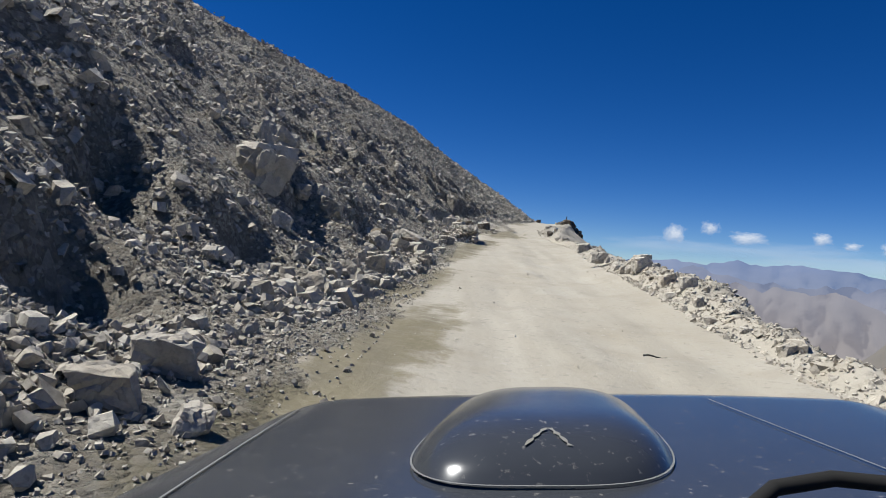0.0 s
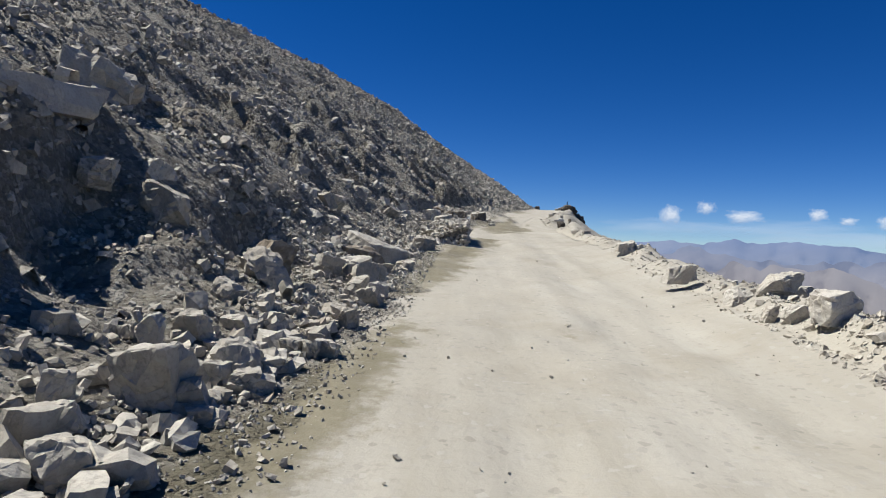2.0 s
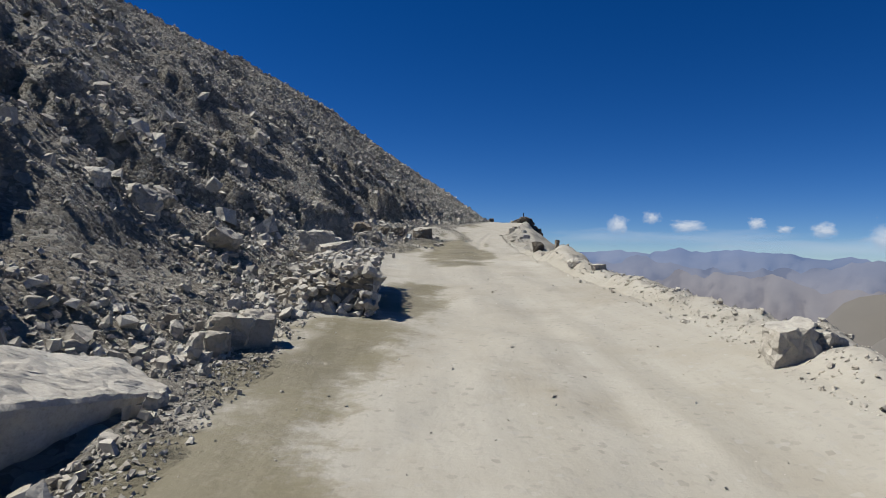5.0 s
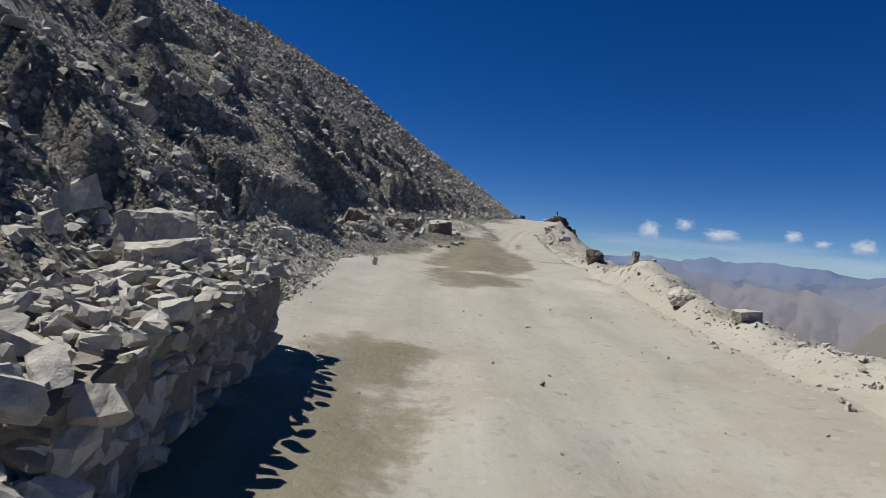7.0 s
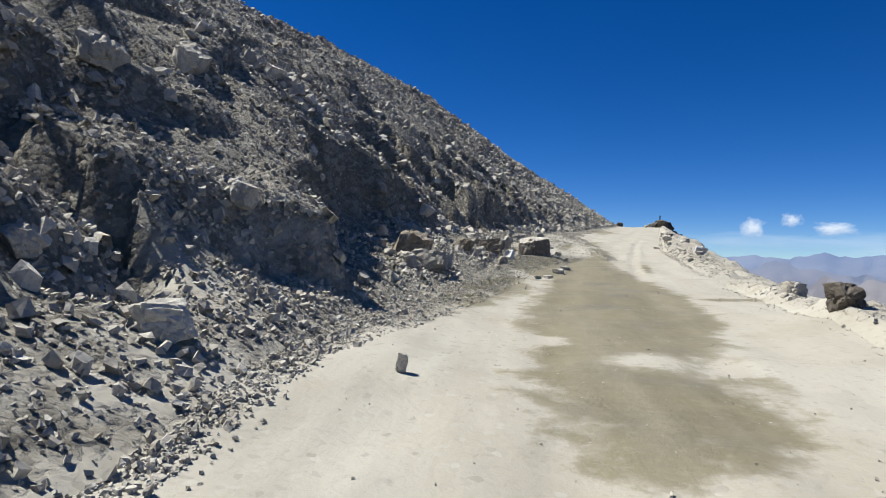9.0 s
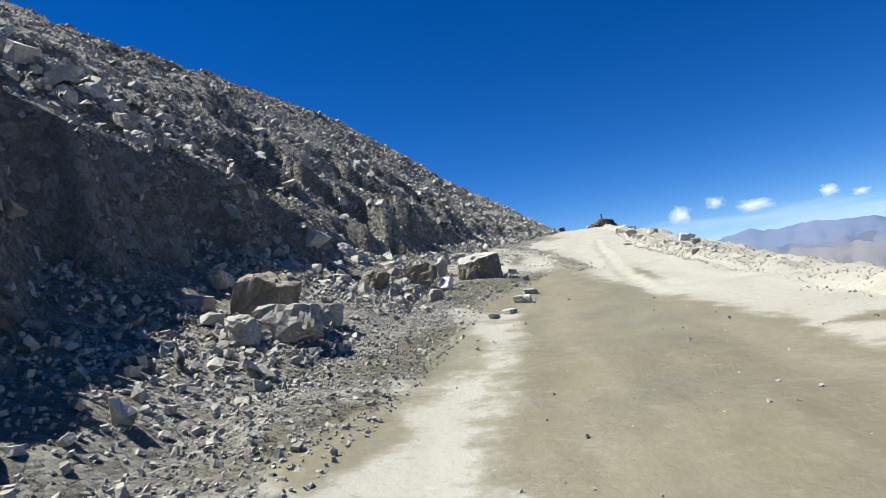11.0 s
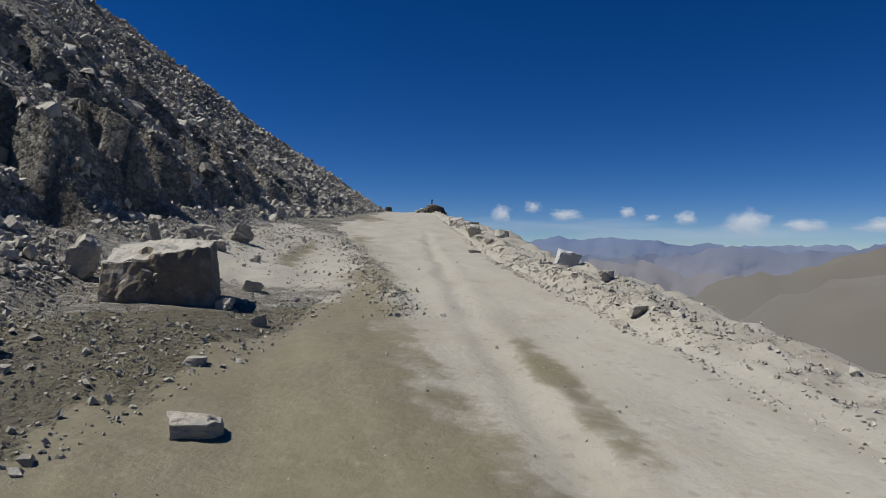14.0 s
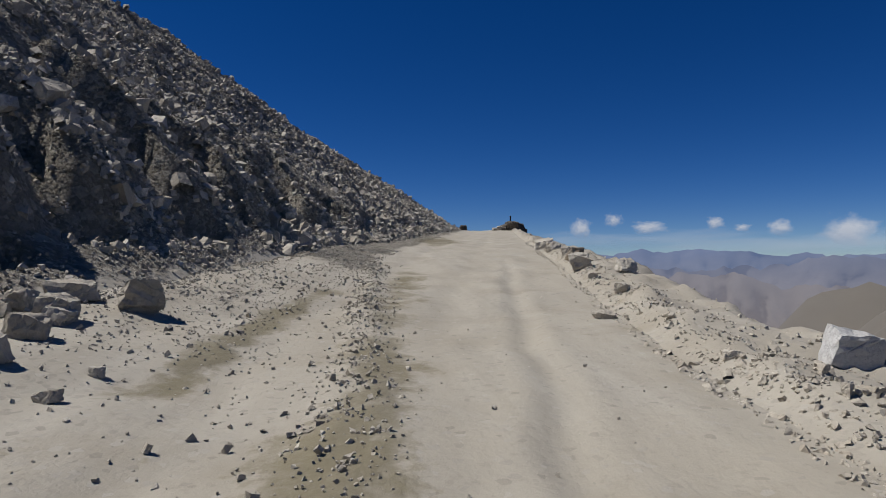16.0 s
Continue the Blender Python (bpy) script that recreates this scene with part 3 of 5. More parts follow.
# ---- rocks ----
def hull_rock(seed, points=16, squash=(1, 0.8, 0.65)):
    """An angular broken stone about 2 across: vertices and triangles."""
    rng = random.Random(seed)
    bm = bmesh.new()
    for _ in range(points):
        v = Vector((rng.gauss(0, 1), rng.gauss(0, 1), rng.gauss(0, 1))).normalized() * rng.uniform(0.75, 1.1)
        v = Vector([math.copysign(abs(c) ** 0.75, c) * s for c, s in zip(v, squash)])
        bm.verts.new(v)
    res = bmesh.ops.convex_hull(bm, input=bm.verts)
    bmesh.ops.delete(bm, geom=[g for g in res["geom_interior"] if isinstance(g, bmesh.types.BMVert)], context="VERTS")
    bmesh.ops.triangulate(bm, faces=bm.faces)
    bmesh.ops.recalc_face_normals(bm, faces=bm.faces)
    bm.verts.ensure_lookup_table()
    bm.verts.index_update()
    v = np.array([p.co[:] for p in bm.verts])
    f = np.array([[q.index for q in p.verts] for p in bm.faces])
    bm.free()
    return v, f


def chip_rock(seed, corners):
    """A cheap sharp shard bedded in the ground: a skewed prism with the given number of corners to its base and a tilted top."""
    rng = random.Random(seed)
    flat, long = rng.uniform(0.26, 0.7), rng.uniform(0.5, 1.0)
    lean, skew, slope = rng.uniform(-0.35, 0.35), rng.uniform(-0.35, 0.35), rng.uniform(-0.35, 0.35)
    v = []
    for level in (-1, 1):
        for k in range(corners):
            a = 2 * math.pi * (k + rng.uniform(-0.3, 0.3)) / corners
            r = rng.uniform(0.62, 1.08) * (1.0 if level < 0 else rng.uniform(0.7, 1.05))
            x, y = r * math.cos(a), long * r * math.sin(a)
            v.append((x + lean * level * flat, y + skew * level * flat, level * flat * rng.uniform(0.75, 1.0) + (slope * x if level > 0 else 0)))
    f = []
    for k in range(corners):
        n = (k + 1) % corners
        f += [(k, n, corners + n), (k, corners + n, corners + k)]
    f += [(corners, corners + k, corners + k + 1) for k in range(1, corners - 1)]
    return np.array(v), np.array(f)


CHIPS = [chip_rock(300 + k, 3 + (k % 5 > 1) + (k % 7 > 5)) for k in range(44)]
SHAPES = [hull_rock(100 + k, 13 + k % 4, (1, random.Random(k).uniform(0.65, 0.95), random.Random(k + 50).uniform(0.45, 0.8))) for k in range(12)] + [chip_rock(500 + k, 4 + k % 3) for k in range(24)]


def turns(rng, n, tilt):
    """n rotation matrices: any heading, and a lean of about tilt radians."""
    a, b, c = rng.uniform(0, 2 * np.pi, n), rng.normal(0, tilt, n), rng.normal(0, tilt, n)
    ca, sa, cb, sb, cc, sc = np.cos(a), np.sin(a), np.cos(b), np.sin(b), np.cos(c), np.sin(c)
    z, o = np.zeros(n), np.ones(n)
    ra = np.stack([ca, -sa, z, sa, ca, z, z, z, o], 1).reshape(n, 3, 3)
    rb = np.stack([o, z, z, z, cb, -sb, z, sb, cb], 1).reshape(n, 3, 3)
    rc = np.stack([cc, z, sc, z, o, z, -sc, z, cc], 1).reshape(n, 3, 3)
    return rb @ rc @ ra


# where single large blocks lie: x, y, radius
CLEAR = [(-0.25, 26.1, 0.7), (0.0, 26.7, 0.7), (0.25, 27.3, 0.65), (0.05, 25.5, 0.4), (4.3, 63.5, 0.8), (1.7, 32.4, 0.8), (1.7, 33.4, 0.8), (1.7, 34.6, 0.8)]


def scatter(name, x, y, size, material, label, category, seed, sink=0.2, tilt=0.45, shapes=None):
    """Many stones lying on the ground, joined into one mesh."""
    rng = np.random.default_rng(seed)
    for cx, cy, r in CLEAR:
        far = (x - cx) ** 2 + (y - cy) ** 2 > r * r
        x, y, size = x[far], y[far], size[far]
    shapes = shapes or CHIPS
    kind = rng.integers(0, len(shapes), len(x))
    z = height(x, y)
    all_v, all_f, base = [], [], 0
    for k, (v, f) in enumerate(shapes):
        pick = np.nonzero(kind == k)[0]
        if not len(pick):
            continue
        s = size[pick][:, None] * 0.5 * rng.uniform(0.8, 1.2, (len(pick), 3))
        pts = np.einsum("nij,nvj->nvi", turns(rng, len(pick), tilt), v[None] * s[:, None, :])
        half = -pts[:, :, 2].min(1)
        place = np.stack([x[pick], y[pick], z[pick] + half - sink * size[pick]], 1)
        all_v.append((pts + place[:, None, :]).reshape(-1, 3))
        all_f.append((f[None] + (np.arange(len(pick)) * len(v))[:, None, None]).reshape(-1, 3) + base)
        base += len(pick) * len(v)
    me = from_arrays(name, np.concatenate(all_v), np.concatenate(all_f), material, False)
    return tagged(new(name, me), label, category, kind="stuff")


def power(rng, n, lo, hi, k=2.2):
    q = rng.uniform(0, 1, n)
    return (lo ** -k + q * (hi ** -k - lo ** -k)) ** (-1 / k)


def on_hill(rng, n, y0, y1, u0, u1, streak=0.6, seed=0):
    """Plan points on the hillside, thicker along bands that run down the slope."""
    y, u = rng.uniform(y0, y1, n * 2), rng.uniform(u0, u1, n * 2)
    keep = vnoise(y * 0.45 + 0.12 * u, u * 0.12, 7 + seed) + 0.5 * vnoise(y * 1.4, u * 0.5, 8 + seed) > rng.uniform(-1, 1, n * 2) * (1.55 - streak)
    y, u = y[keep][:n], u[keep][:n]
    return left_edge(y) - u, y


def scree():
    rng = np.random.default_rng(5)
    for name, n, y0, y1, u0, u1, lo, hi, k, streak, shapes, label in (
            ("toe_gravel", 30000, -6, 84, -0.5, 3.5, 0.03, 0.11, 2.0, 0.3, CHIPS, "small broken gravel along the foot of the slope"),
            ("fine_scree", 80000, -5, 105, 0.2, 14, 0.05, 0.17, 1.8, 0.5, CHIPS, "close-packed small grey scree on the slope"),
            ("near_scree", 17000, -6, 110, 0.0, 16, 0.11, 0.42, 2.6, 1.0, SHAPES, "loose angular grey scree stones on the slope"),
            ("slope_blocks", 1500, -4, 150, 1.6, 24, 0.34, 0.8, 2.3, 0.5, SHAPES, "larger broken blocks standing out of the scree slope"),
            ("outcrop_blocks", 700, 56, 104, 1.4, 11, 0.30, 0.8, 1.8, 0.7, SHAPES, "broken outcrop blocks standing out of the steep bank"),
            ("mid_scree", 60000, -5, 215, 9, 46, 0.15, 0.6, 1.9, 0.4, CHIPS, "grey scree and broken rock on the hillside"),
            ("far_scree", 34000, 80, 260, 0, 22, 0.15, 0.7, 1.9, 0.3, CHIPS, "grey scree on the hillside above the bend"),
            ("high_scree", 24000, 10, 400, 30, 170, 0.35, 1.7, 1.9, 0.4, CHIPS, "coarse grey scree high on the hillside")):
        x, y = on_hill(rng, n, y0, y1, u0, u1, streak)
        size = power(rng, len(x), lo, hi, k)
        bare = (y > 37) & (y < 50) & (left_edge(y) - x < 3.4) & (rng.uniform(0, 1, len(x)) < np.where(size > 0.16, 0.85, 0.12))
        x, y, size = x[~bare], y[~bare], size[~bare]
        scatter(name, x, y, size, SCREE, label, "scree", int(rng.integers(1e6)), 0.3 if "blocks" in name else 0.1, 0.38, shapes=shapes)
    # broken faces of the steep cuts
    x, y = on_hill(rng, 90000, -4, 105, 0.5, 15, 0.0)
    steep = (height(x - 0.12, y) - height(x + 0.12, y)) / 0.24
    x, y = x[steep > 1.15][:16000], y[steep > 1.15][:16000]
    scatter("bank_rubble", x, y, power(rng, len(x), 0.08, 0.4, 1.6), SCREE, "broken stones bedded in the steep cut banks", "rubble", 81, 0.4, 0.8)
    # rubble heaped along the foot of the slope on the first stretch
    y = np.concatenate([rng.uniform(-4, 18, 2700), rng.uniform(18, 33, 2400)])
    u = np.abs(rng.normal(0.3, 0.9, len(y)))
    scatter("toe_rubble", left_edge(y) - u, y, power(rng, len(y), 0.07, 0.36, 2.0) * np.where(y > 18, 0.6, np.where(y < 7.5, 0.5, 0.9)), VERGE, "heaped pale broken stones at the foot of the slope", "rubble", 77, 0.2, shapes=SHAPES)
    # loose stones of the outer verge
    y = np.concatenate([rng.uniform(-5, 100, 17000), rng.uniform(2, 18, 3500), rng.uniform(58, 92, 3500), rng.uniform(60, 69, 1500), rng.uniform(100, 190, 3000)])
    d = np.abs(rng.normal(0.55, 0.75, len(y))) - 0.2
    scatter("verge_rubble", right_edge(y) + d, y, power(rng, len(y), 0.04, 0.20, 2.1) * np.interp(y, [15, 20, 34, 42, 60, 63, 68, 71], [0.95, 0.62, 0.62, 0.5, 0.5, 0.7, 0.7, 0.55]), VERGE, "dusty pale stones heaped along the road's outer edge", "rubble", 78, 0.42, shapes=SHAPES[12:])
    # gravel strewn over the inner shelf and gutter
    y = np.concatenate([rng.uniform(-4, 36, 3600), rng.uniform(60, 90, 11000), rng.uniform(36, 60, 7000)])
    q = rng.uniform(0, 1, len(y)) ** 1.4
    x = left_edge(y) + q * (dust_edge_x(y) + 0.25 - left_edge(y))
    smooth = (y > 62) & (y < 84) & (fbm(x * 0.55, y * 0.3, 73, 3) > -0.12) & (np.abs(x - 7.35 - 0.03 * (y - 66)) > 0.4) & (rng.uniform(0, 1, len(y)) < 0.8)
    x, y = x[~smooth], y[~smooth]
    row_y = rng.uniform(62.5, 83, 2600)
    row_x = 7.35 + 0.03 * (row_y - 66) + rng.normal(0, 0.22, len(row_y))
    x, y = np.concatenate([x, row_x]), np.concatenate([y, row_y])
    scatter("shelf_gravel", x, y, power(rng, len(y), 0.025, 0.11, 2.4), GRAVEL, "grey gravel strewn between the slope and the driven road", "gravel", 80, 0.2)
    # pebbles on the road
    y = rng.uniform(0, 90, 1900)
    w = rng.uniform(0.02, 0.98, len(y))
    scatter("road_pebbles", left_edge(y) + w * (right_edge(y) - left_edge(y)), y, power(rng, len(y), 0.018, 0.08, 3.0), GRAVEL, "scattered pebbles on the dusty road", "pebbles", 79, 0.2)


scree()


def boulder_mesh(seed, size, detail=4, chunk=18, rough=0.05, most=900):
    """A broken block of the given size, base at z=0: a box split along random planes, then chipped and pitted."""
    rng = random.Random(seed)
    bm = bmesh.new()
    for k in range(8):
        bm.verts.new(Vector(((k & 1) * 2 - 1, (k >> 1 & 1) * 2 - 1, (k >> 2 & 1) * 2 - 1)) * rng.uniform(0.82, 1.0))
    bmesh.ops.convex_hull(bm, input=bm.verts)
    for k in range(chunk * 2 // 3):
        n = Vector((rng.gauss(0, 1), rng.gauss(0, 1), rng.gauss(-0.12, 0.35) if k % 4 else rng.uniform(0.9, 3.0))).normalized()
        reach = max(v.co.dot(n) for v in bm.verts)
        bmesh.ops.bisect_plane(bm, geom=bm.verts[:] + bm.edges[:] + bm.faces[:], plane_co=n * reach * rng.uniform(0.66, 0.92), plane_no=n, clear_outer=True)
        keep = [v.co.copy() for v in bm.verts]
        bm.clear()
        for c in keep:
            bm.verts.new(c)
        res = bmesh.ops.convex_hull(bm, input=bm.verts)
        bmesh.ops.delete(bm, geom=[g for g in res["geom_interior"] if isinstance(g, bmesh.types.BMVert)], context="VERTS")
    bmesh.ops.dissolve_limit(bm, angle_limit=0.03, verts=bm.verts[:], edges=bm.edges[:])
    bmesh.ops.recalc_face_normals(bm, faces=bm.faces)
    lean_x, lean_y = rng.uniform(-0.25, 0.25), rng.uniform(-0.3, 0.12)
    for v in bm.verts:
        v.co.x += lean_x * v.co.z + 0.2 * lean_y * v.co.y
        v.co.y += lean_y * v.co.z
    spans = [max(v.co[k] for v in bm.verts) - min(v.co[k] for v in bm.verts) for k in range(3)]
    for v in bm.verts:
        v.co = Vector([v.co[k] * size[k] / spans[k] for k in range(3)])
    small = min(size)
    if detail > 2:
        bmesh.ops.bevel(bm, geom=bm.edges[:], offset=0.03 * small, segments=1, affect="EDGES", clamp_overlap=True)
    bmesh.ops.triangulate(bm, faces=bm.faces)
    for _ in range(detail):
        long_edges = [e for e in bm.edges if e.calc_length() > small * 0.13]
        if not long_edges or len(bm.faces) > (most if detail > 2 else 130):
            break
        bmesh.ops.subdivide_edges(bm, edges=long_edges, cuts=1, use_grid_fill=False)
        bmesh.ops.triangulate(bm, faces=bm.faces)
    off = Vector((seed * 3.1, seed * 1.7, 0))
    for v in bm.verts:
        q = v.co / small
        dist = noise.voronoi(q * 1.7 + off)[0]
        k = noise.noise(q * 1.3 + off) * 1.1 + noise.noise(q * 5.5 + off) * 0.6 + noise.noise(q * 13 + off) * 0.4 - 1.3 * max(0, 0.16 - (dist[1] - dist[0])) / 0.16 + 0.5
        v.co += v.co.normalized() * k * rough * 0.95 * small
    low = min(v.co.z for v in bm.verts)
    for v in bm.verts:
        v.co.z -= low
    bmesh.ops.recalc_face_normals(bm, faces=bm.faces)
    return bm


def loose_stones(n, seed, plan, sizes, material, label, group, sink):
    """Stones that can be told apart, each a thing of its own; alike ones share a mesh."""
    rng = random.Random(seed)
    meshes = []
    for k in range(12):
        bm = boulder_mesh(seed * 20 + k, (1.0, rng.uniform(0.65, 0.95), rng.uniform(0.5, 0.8)), 3, 24, 0.1, 200)
        me = bpy.data.meshes.new("loose_stone")
        bm.to_mesh(me)
        bm.free()
        me.materials.append(material)
        meshes.append(me)
    for _ in range(n):
        x, y = plan(rng)
        s = sizes[0] * (sizes[1] / sizes[0]) ** (rng.random() ** 1.6) * (0.7 if y > 18 else 1.0)
        ob = new("loose_stone", rng.choice(meshes))
        ob.matrix_world = pose(x, y, float(height(x, y)) - sink * s, rng.uniform(-14, 14), rng.uniform(-14, 14), rng.uniform(0, 360)) @ Matrix.Diagonal((s, s, s, 1))
        tagged(ob, label, "stone", group)


def boulder(name, x, y, size, turn=0, seed=1, material=None, label="", group="", sink=0.12, lean=(0, 0), rough=0.078, chunk=20, lift=0.0):
    ob = part(name, boulder_mesh(seed, size, 4, chunk, rough), material or ROCK)
    z = float(height(x, y)) - sink * size[2] + lift
    ob.matrix_world = pose(x, y, z, lean[0], lean[1], turn)
    return tagged(ob, label, "boulder", group)


def toe_place(rng):
    y = rng.uniform(7, 21) if rng.random() < 0.45 else rng.uniform(20, 62)
    if 37 < y < 50:
        y -= 30
    return float(left_edge(y)) - abs(rng.gauss(0.15, 0.8)), y


def verge_place(rng):
    y = rng.uniform(5, 32) if rng.random() < 0.6 else rng.uniform(32, 92)
    return float(right_edge(y)) + abs(rng.gauss(0.35, 0.45)) + (0.2 if y > 32 else 0), y


loose_stones(290, 61, toe_place, (0.11, 0.34), ROCK, "angular grey stone lying at the foot of the slope", "loose stones at the foot of the slope", 0.12)
loose_stones(110, 62, verge_place, (0.10, 0.24), ROCK_PALE, "dusty pale stone bedded in the outer verge", "loose stones of the outer verge", 0.18)


LABEL_W = "large brownish boulder among rubble at the foot of the bank"
GROUP_W = "boulders at the foot of the slope"
LABEL_G = "pale grey angular granite boulder at the foot of the slope"
GROUP_G = "boulders at the foot of the slope"
LABEL_S = "grey broken boulder lying on the scree slope"
GROUP_S = "boulders on the scree slope"
LABEL_R = "dusty pale stone on the road's outer verge"
GROUP_R = "stones of the outer verge"
LABEL_D = "dark shaded weathered block at the foot of the bank"
GROUP_D = "boulders at the foot of the slope"
LABEL_M = "pale stone lying in the damp mud of the road"
GROUP_M = "stones in the mud"
LABEL_B = "grey stone on the gravel shelf beside the road"
GROUP_B = "stones on the shelf"
boulder("boulder", -0.99, 4.69, (0.50, 0.30, 0.28), 22, 201, ROCK, LABEL_G, GROUP_G, lean=(0, 4))
boulder("boulder", -0.97, 3.94, (0.42, 0.28, 0.26), 19, 202, ROCK, LABEL_G, GROUP_G, lean=(3, 0))
boulder("boulder", -0.36, 3.82, (0.26, 0.18, 0.17), 16, 203, ROCK, LABEL_G, GROUP_G, lean=(6, -4))
boulder("boulder", -2.57, 13.28, (0.47, 0.49, 0.37), 10, 205, ROCK, LABEL_S, GROUP_S, lean=(-5, 25), sink=0.33, chunk=27, rough=0.075)
boulder("boulder", -1.90, 10.98, (0.26, 0.24, 0.34), 1, 208, ROCK, LABEL_G, GROUP_G, lean=(4, -5))
boulder("boulder", -0.86, 9.35, (0.37, 0.36, 0.38), -2, 209, ROCK, LABEL_G, GROUP_G, lean=(7, -9))
boulder("boulder", -1.67, 11.83, (0.30, 0.29, 0.38), -5, 210, ROCK, LABEL_G, GROUP_G, lean=(-7, 6))
boulder("boulder", -0.88, 12.32, (0.34, 0.34, 0.32), -8, 211, ROCK, LABEL_G, GROUP_G, lean=(-4, 2))
boulder("boulder", -0.95, 11.53, (0.24, 0.23, 0.33), -11, 212, ROCK, LABEL_G, GROUP_G, lean=(-1, -2))
boulder("boulder", -0.42, 13.85, (0.52, 0.50, 0.46), -14, 213, ROCK, LABEL_G, GROUP_G, lean=(2, -12), chunk=10)
boulder("boulder", -0.38, 11.86, (0.35, 0.30, 0.27), -17, 214, ROCK, LABEL_G, GROUP_G, lean=(5, 9))
boulder("boulder", -0.42, 24.08, (1.22, 0.62, 0.62), 43, 215, ROCK_WARM, "long flat-topped brown block bedded at the foot of the slope", GROUP_G, sink=0.2, lean=(2, 2), chunk=8, rough=0.07, lift=-0.27)
boulder("boulder", -0.42, 22.25, (1.15, 0.62, 0.50), 62, 216, ROCK, "pale flat slab tilted against the foot of the slope", GROUP_G, lean=(4, -8), chunk=18, rough=0.08, lift=-0.27)
boulder("boulder", 0.22, 20.85, (0.60, 0.44, 0.46), 25, 351, ROCK, LABEL_G, GROUP_G, lean=(-5, 4))
boulder("boulder", -0.28, 21.40, (0.36, 0.30, 0.32), -30, 352, ROCK, LABEL_G, GROUP_G, lean=(3, 9))
boulder("boulder", 0.25, 23.20, (0.42, 0.28, 0.24), 12, 353, ROCK, LABEL_G, GROUP_G, lean=(-3, 6), rough=0.08)
boulder("boulder", -0.62, 21.00, (0.55, 0.40, 0.34), 48, 354, ROCK, LABEL_G, GROUP_G, lean=(2, 12))
boulder("boulder", 0.50, 19.78, (0.34, 0.30, 0.28), 24, 217, ROCK, LABEL_G, GROUP_G, lean=(-3, -3))
boulder("boulder", 0.47, 19.15, (0.26, 0.26, 0.25), 21, 218, ROCK, LABEL_G, GROUP_G, lean=(0, -7))
boulder("boulder", 0.55, 19.29, (0.21, 0.18, 0.17), 18, 219, ROCK, LABEL_G, GROUP_G, lean=(3, 8))
boulder("boulder", -3.52, 50.09, (0.69, 0.85, 0.62), 15, 220, ROCK, LABEL_S, GROUP_S, lean=(6, 17), sink=0.33, chunk=27, rough=0.075)
boulder("boulder", -3.02, 28.91, (0.46, 0.49, 0.37), 12, 221, ROCK, LABEL_S, GROUP_S, lean=(-8, 26), sink=0.33, chunk=27, rough=0.075)
boulder("boulder", -1.85, 33.15, (0.75, 0.52, 0.51), 9, 222, ROCK, LABEL_S, GROUP_S, lean=(-5, 24), sink=0.33, chunk=27, rough=0.075)
boulder("boulder", -3.00, 26.67, (0.32, 0.35, 0.26), 6, 223, ROCK, LABEL_S, GROUP_S, lean=(-2, 22), sink=0.33, chunk=27, rough=0.075)
boulder("boulder", -0.11, 20.87, (0.23, 0.21, 0.20), 3, 224, ROCK, LABEL_G, GROUP_G, lean=(1, 7))
boulder("boulder", 0.78, 29.38, (0.57, 0.44, 0.41), 0, 225, ROCK, LABEL_G, GROUP_G, lean=(4, 3))
boulder("stone", 7.05, 28.35, (0.62, 0.50, 0.56), -3, 226, ROCK_PALE, "pale dusty boulder standing on the road's outer verge", GROUP_R, lean=(5, -4), sink=0.4, chunk=22)
boulder("stone", 5.91, 13.95, (0.38, 0.35, 0.32), -6, 227, ROCK_PALE, LABEL_R, GROUP_R, lean=(-7, -5), sink=0.35)
boulder("stone", 5.82, 12.49, (0.35, 0.23, 0.22), -9, 228, ROCK_PALE, LABEL_R, GROUP_R, lean=(-4, -9), sink=0.35)
boulder("boulder", -1.85, 28.09, (0.62, 0.66, 0.50), -12, 229, ROCK, LABEL_S, GROUP_S, lean=(-1, 21), sink=0.33, chunk=27, rough=0.075)
boulder("boulder", -0.62, 33.80, (0.59, 0.63, 0.47), -15, 230, ROCK, LABEL_S, GROUP_S, lean=(2, 19), sink=0.33, chunk=27, rough=0.075)
boulder("boulder", -1.67, 33.68, (0.67, 0.43, 0.40), -18, 231, ROCK, LABEL_S, GROUP_S, lean=(5, 17), sink=0.33, chunk=27, rough=0.075)
boulder("boulder", -3.71, 50.70, (0.69, 0.80, 0.60), -21, 232, ROCK, LABEL_S, GROUP_S, lean=(8, 26), sink=0.33, chunk=27, rough=0.075)
boulder("boulder", -2.13, 32.17, (0.39, 0.39, 0.29), -24, 233, ROCK, LABEL_S, GROUP_S, lean=(-6, 24), sink=0.33, chunk=27, rough=0.075)
boulder("stone", 7.42, 28.30, (0.34, 0.28, 0.26), 23, 234, ROCK_PALE, LABEL_R, GROUP_R, lean=(-3, 5), sink=0.45)
boulder("stone", 7.86, 37.60, (0.44, 0.30, 0.19), 12, 371, ROCK_PALE, "flat whitish stone on the crumbling outer verge", GROUP_R, sink=0.35)
boulder("stone", 7.72, 39.45, (0.42, 0.36, 0.28), -18, 372, ROCK_PALE, LABEL_R, GROUP_R, sink=0.4)
boulder("stone", 8.08, 42.85, (0.15, 0.12, 0.30), 25, 373, ROCK_WARM, "small upright brownish stone on the verge mound", GROUP_R, sink=0.15)
boulder("stone", 6.72, 18.95, (0.78, 0.46, 0.34), 35, 374, ROCK_PALE, "broken pale slab lying on the outer verge", GROUP_R, lean=(0, -8), sink=0.25)
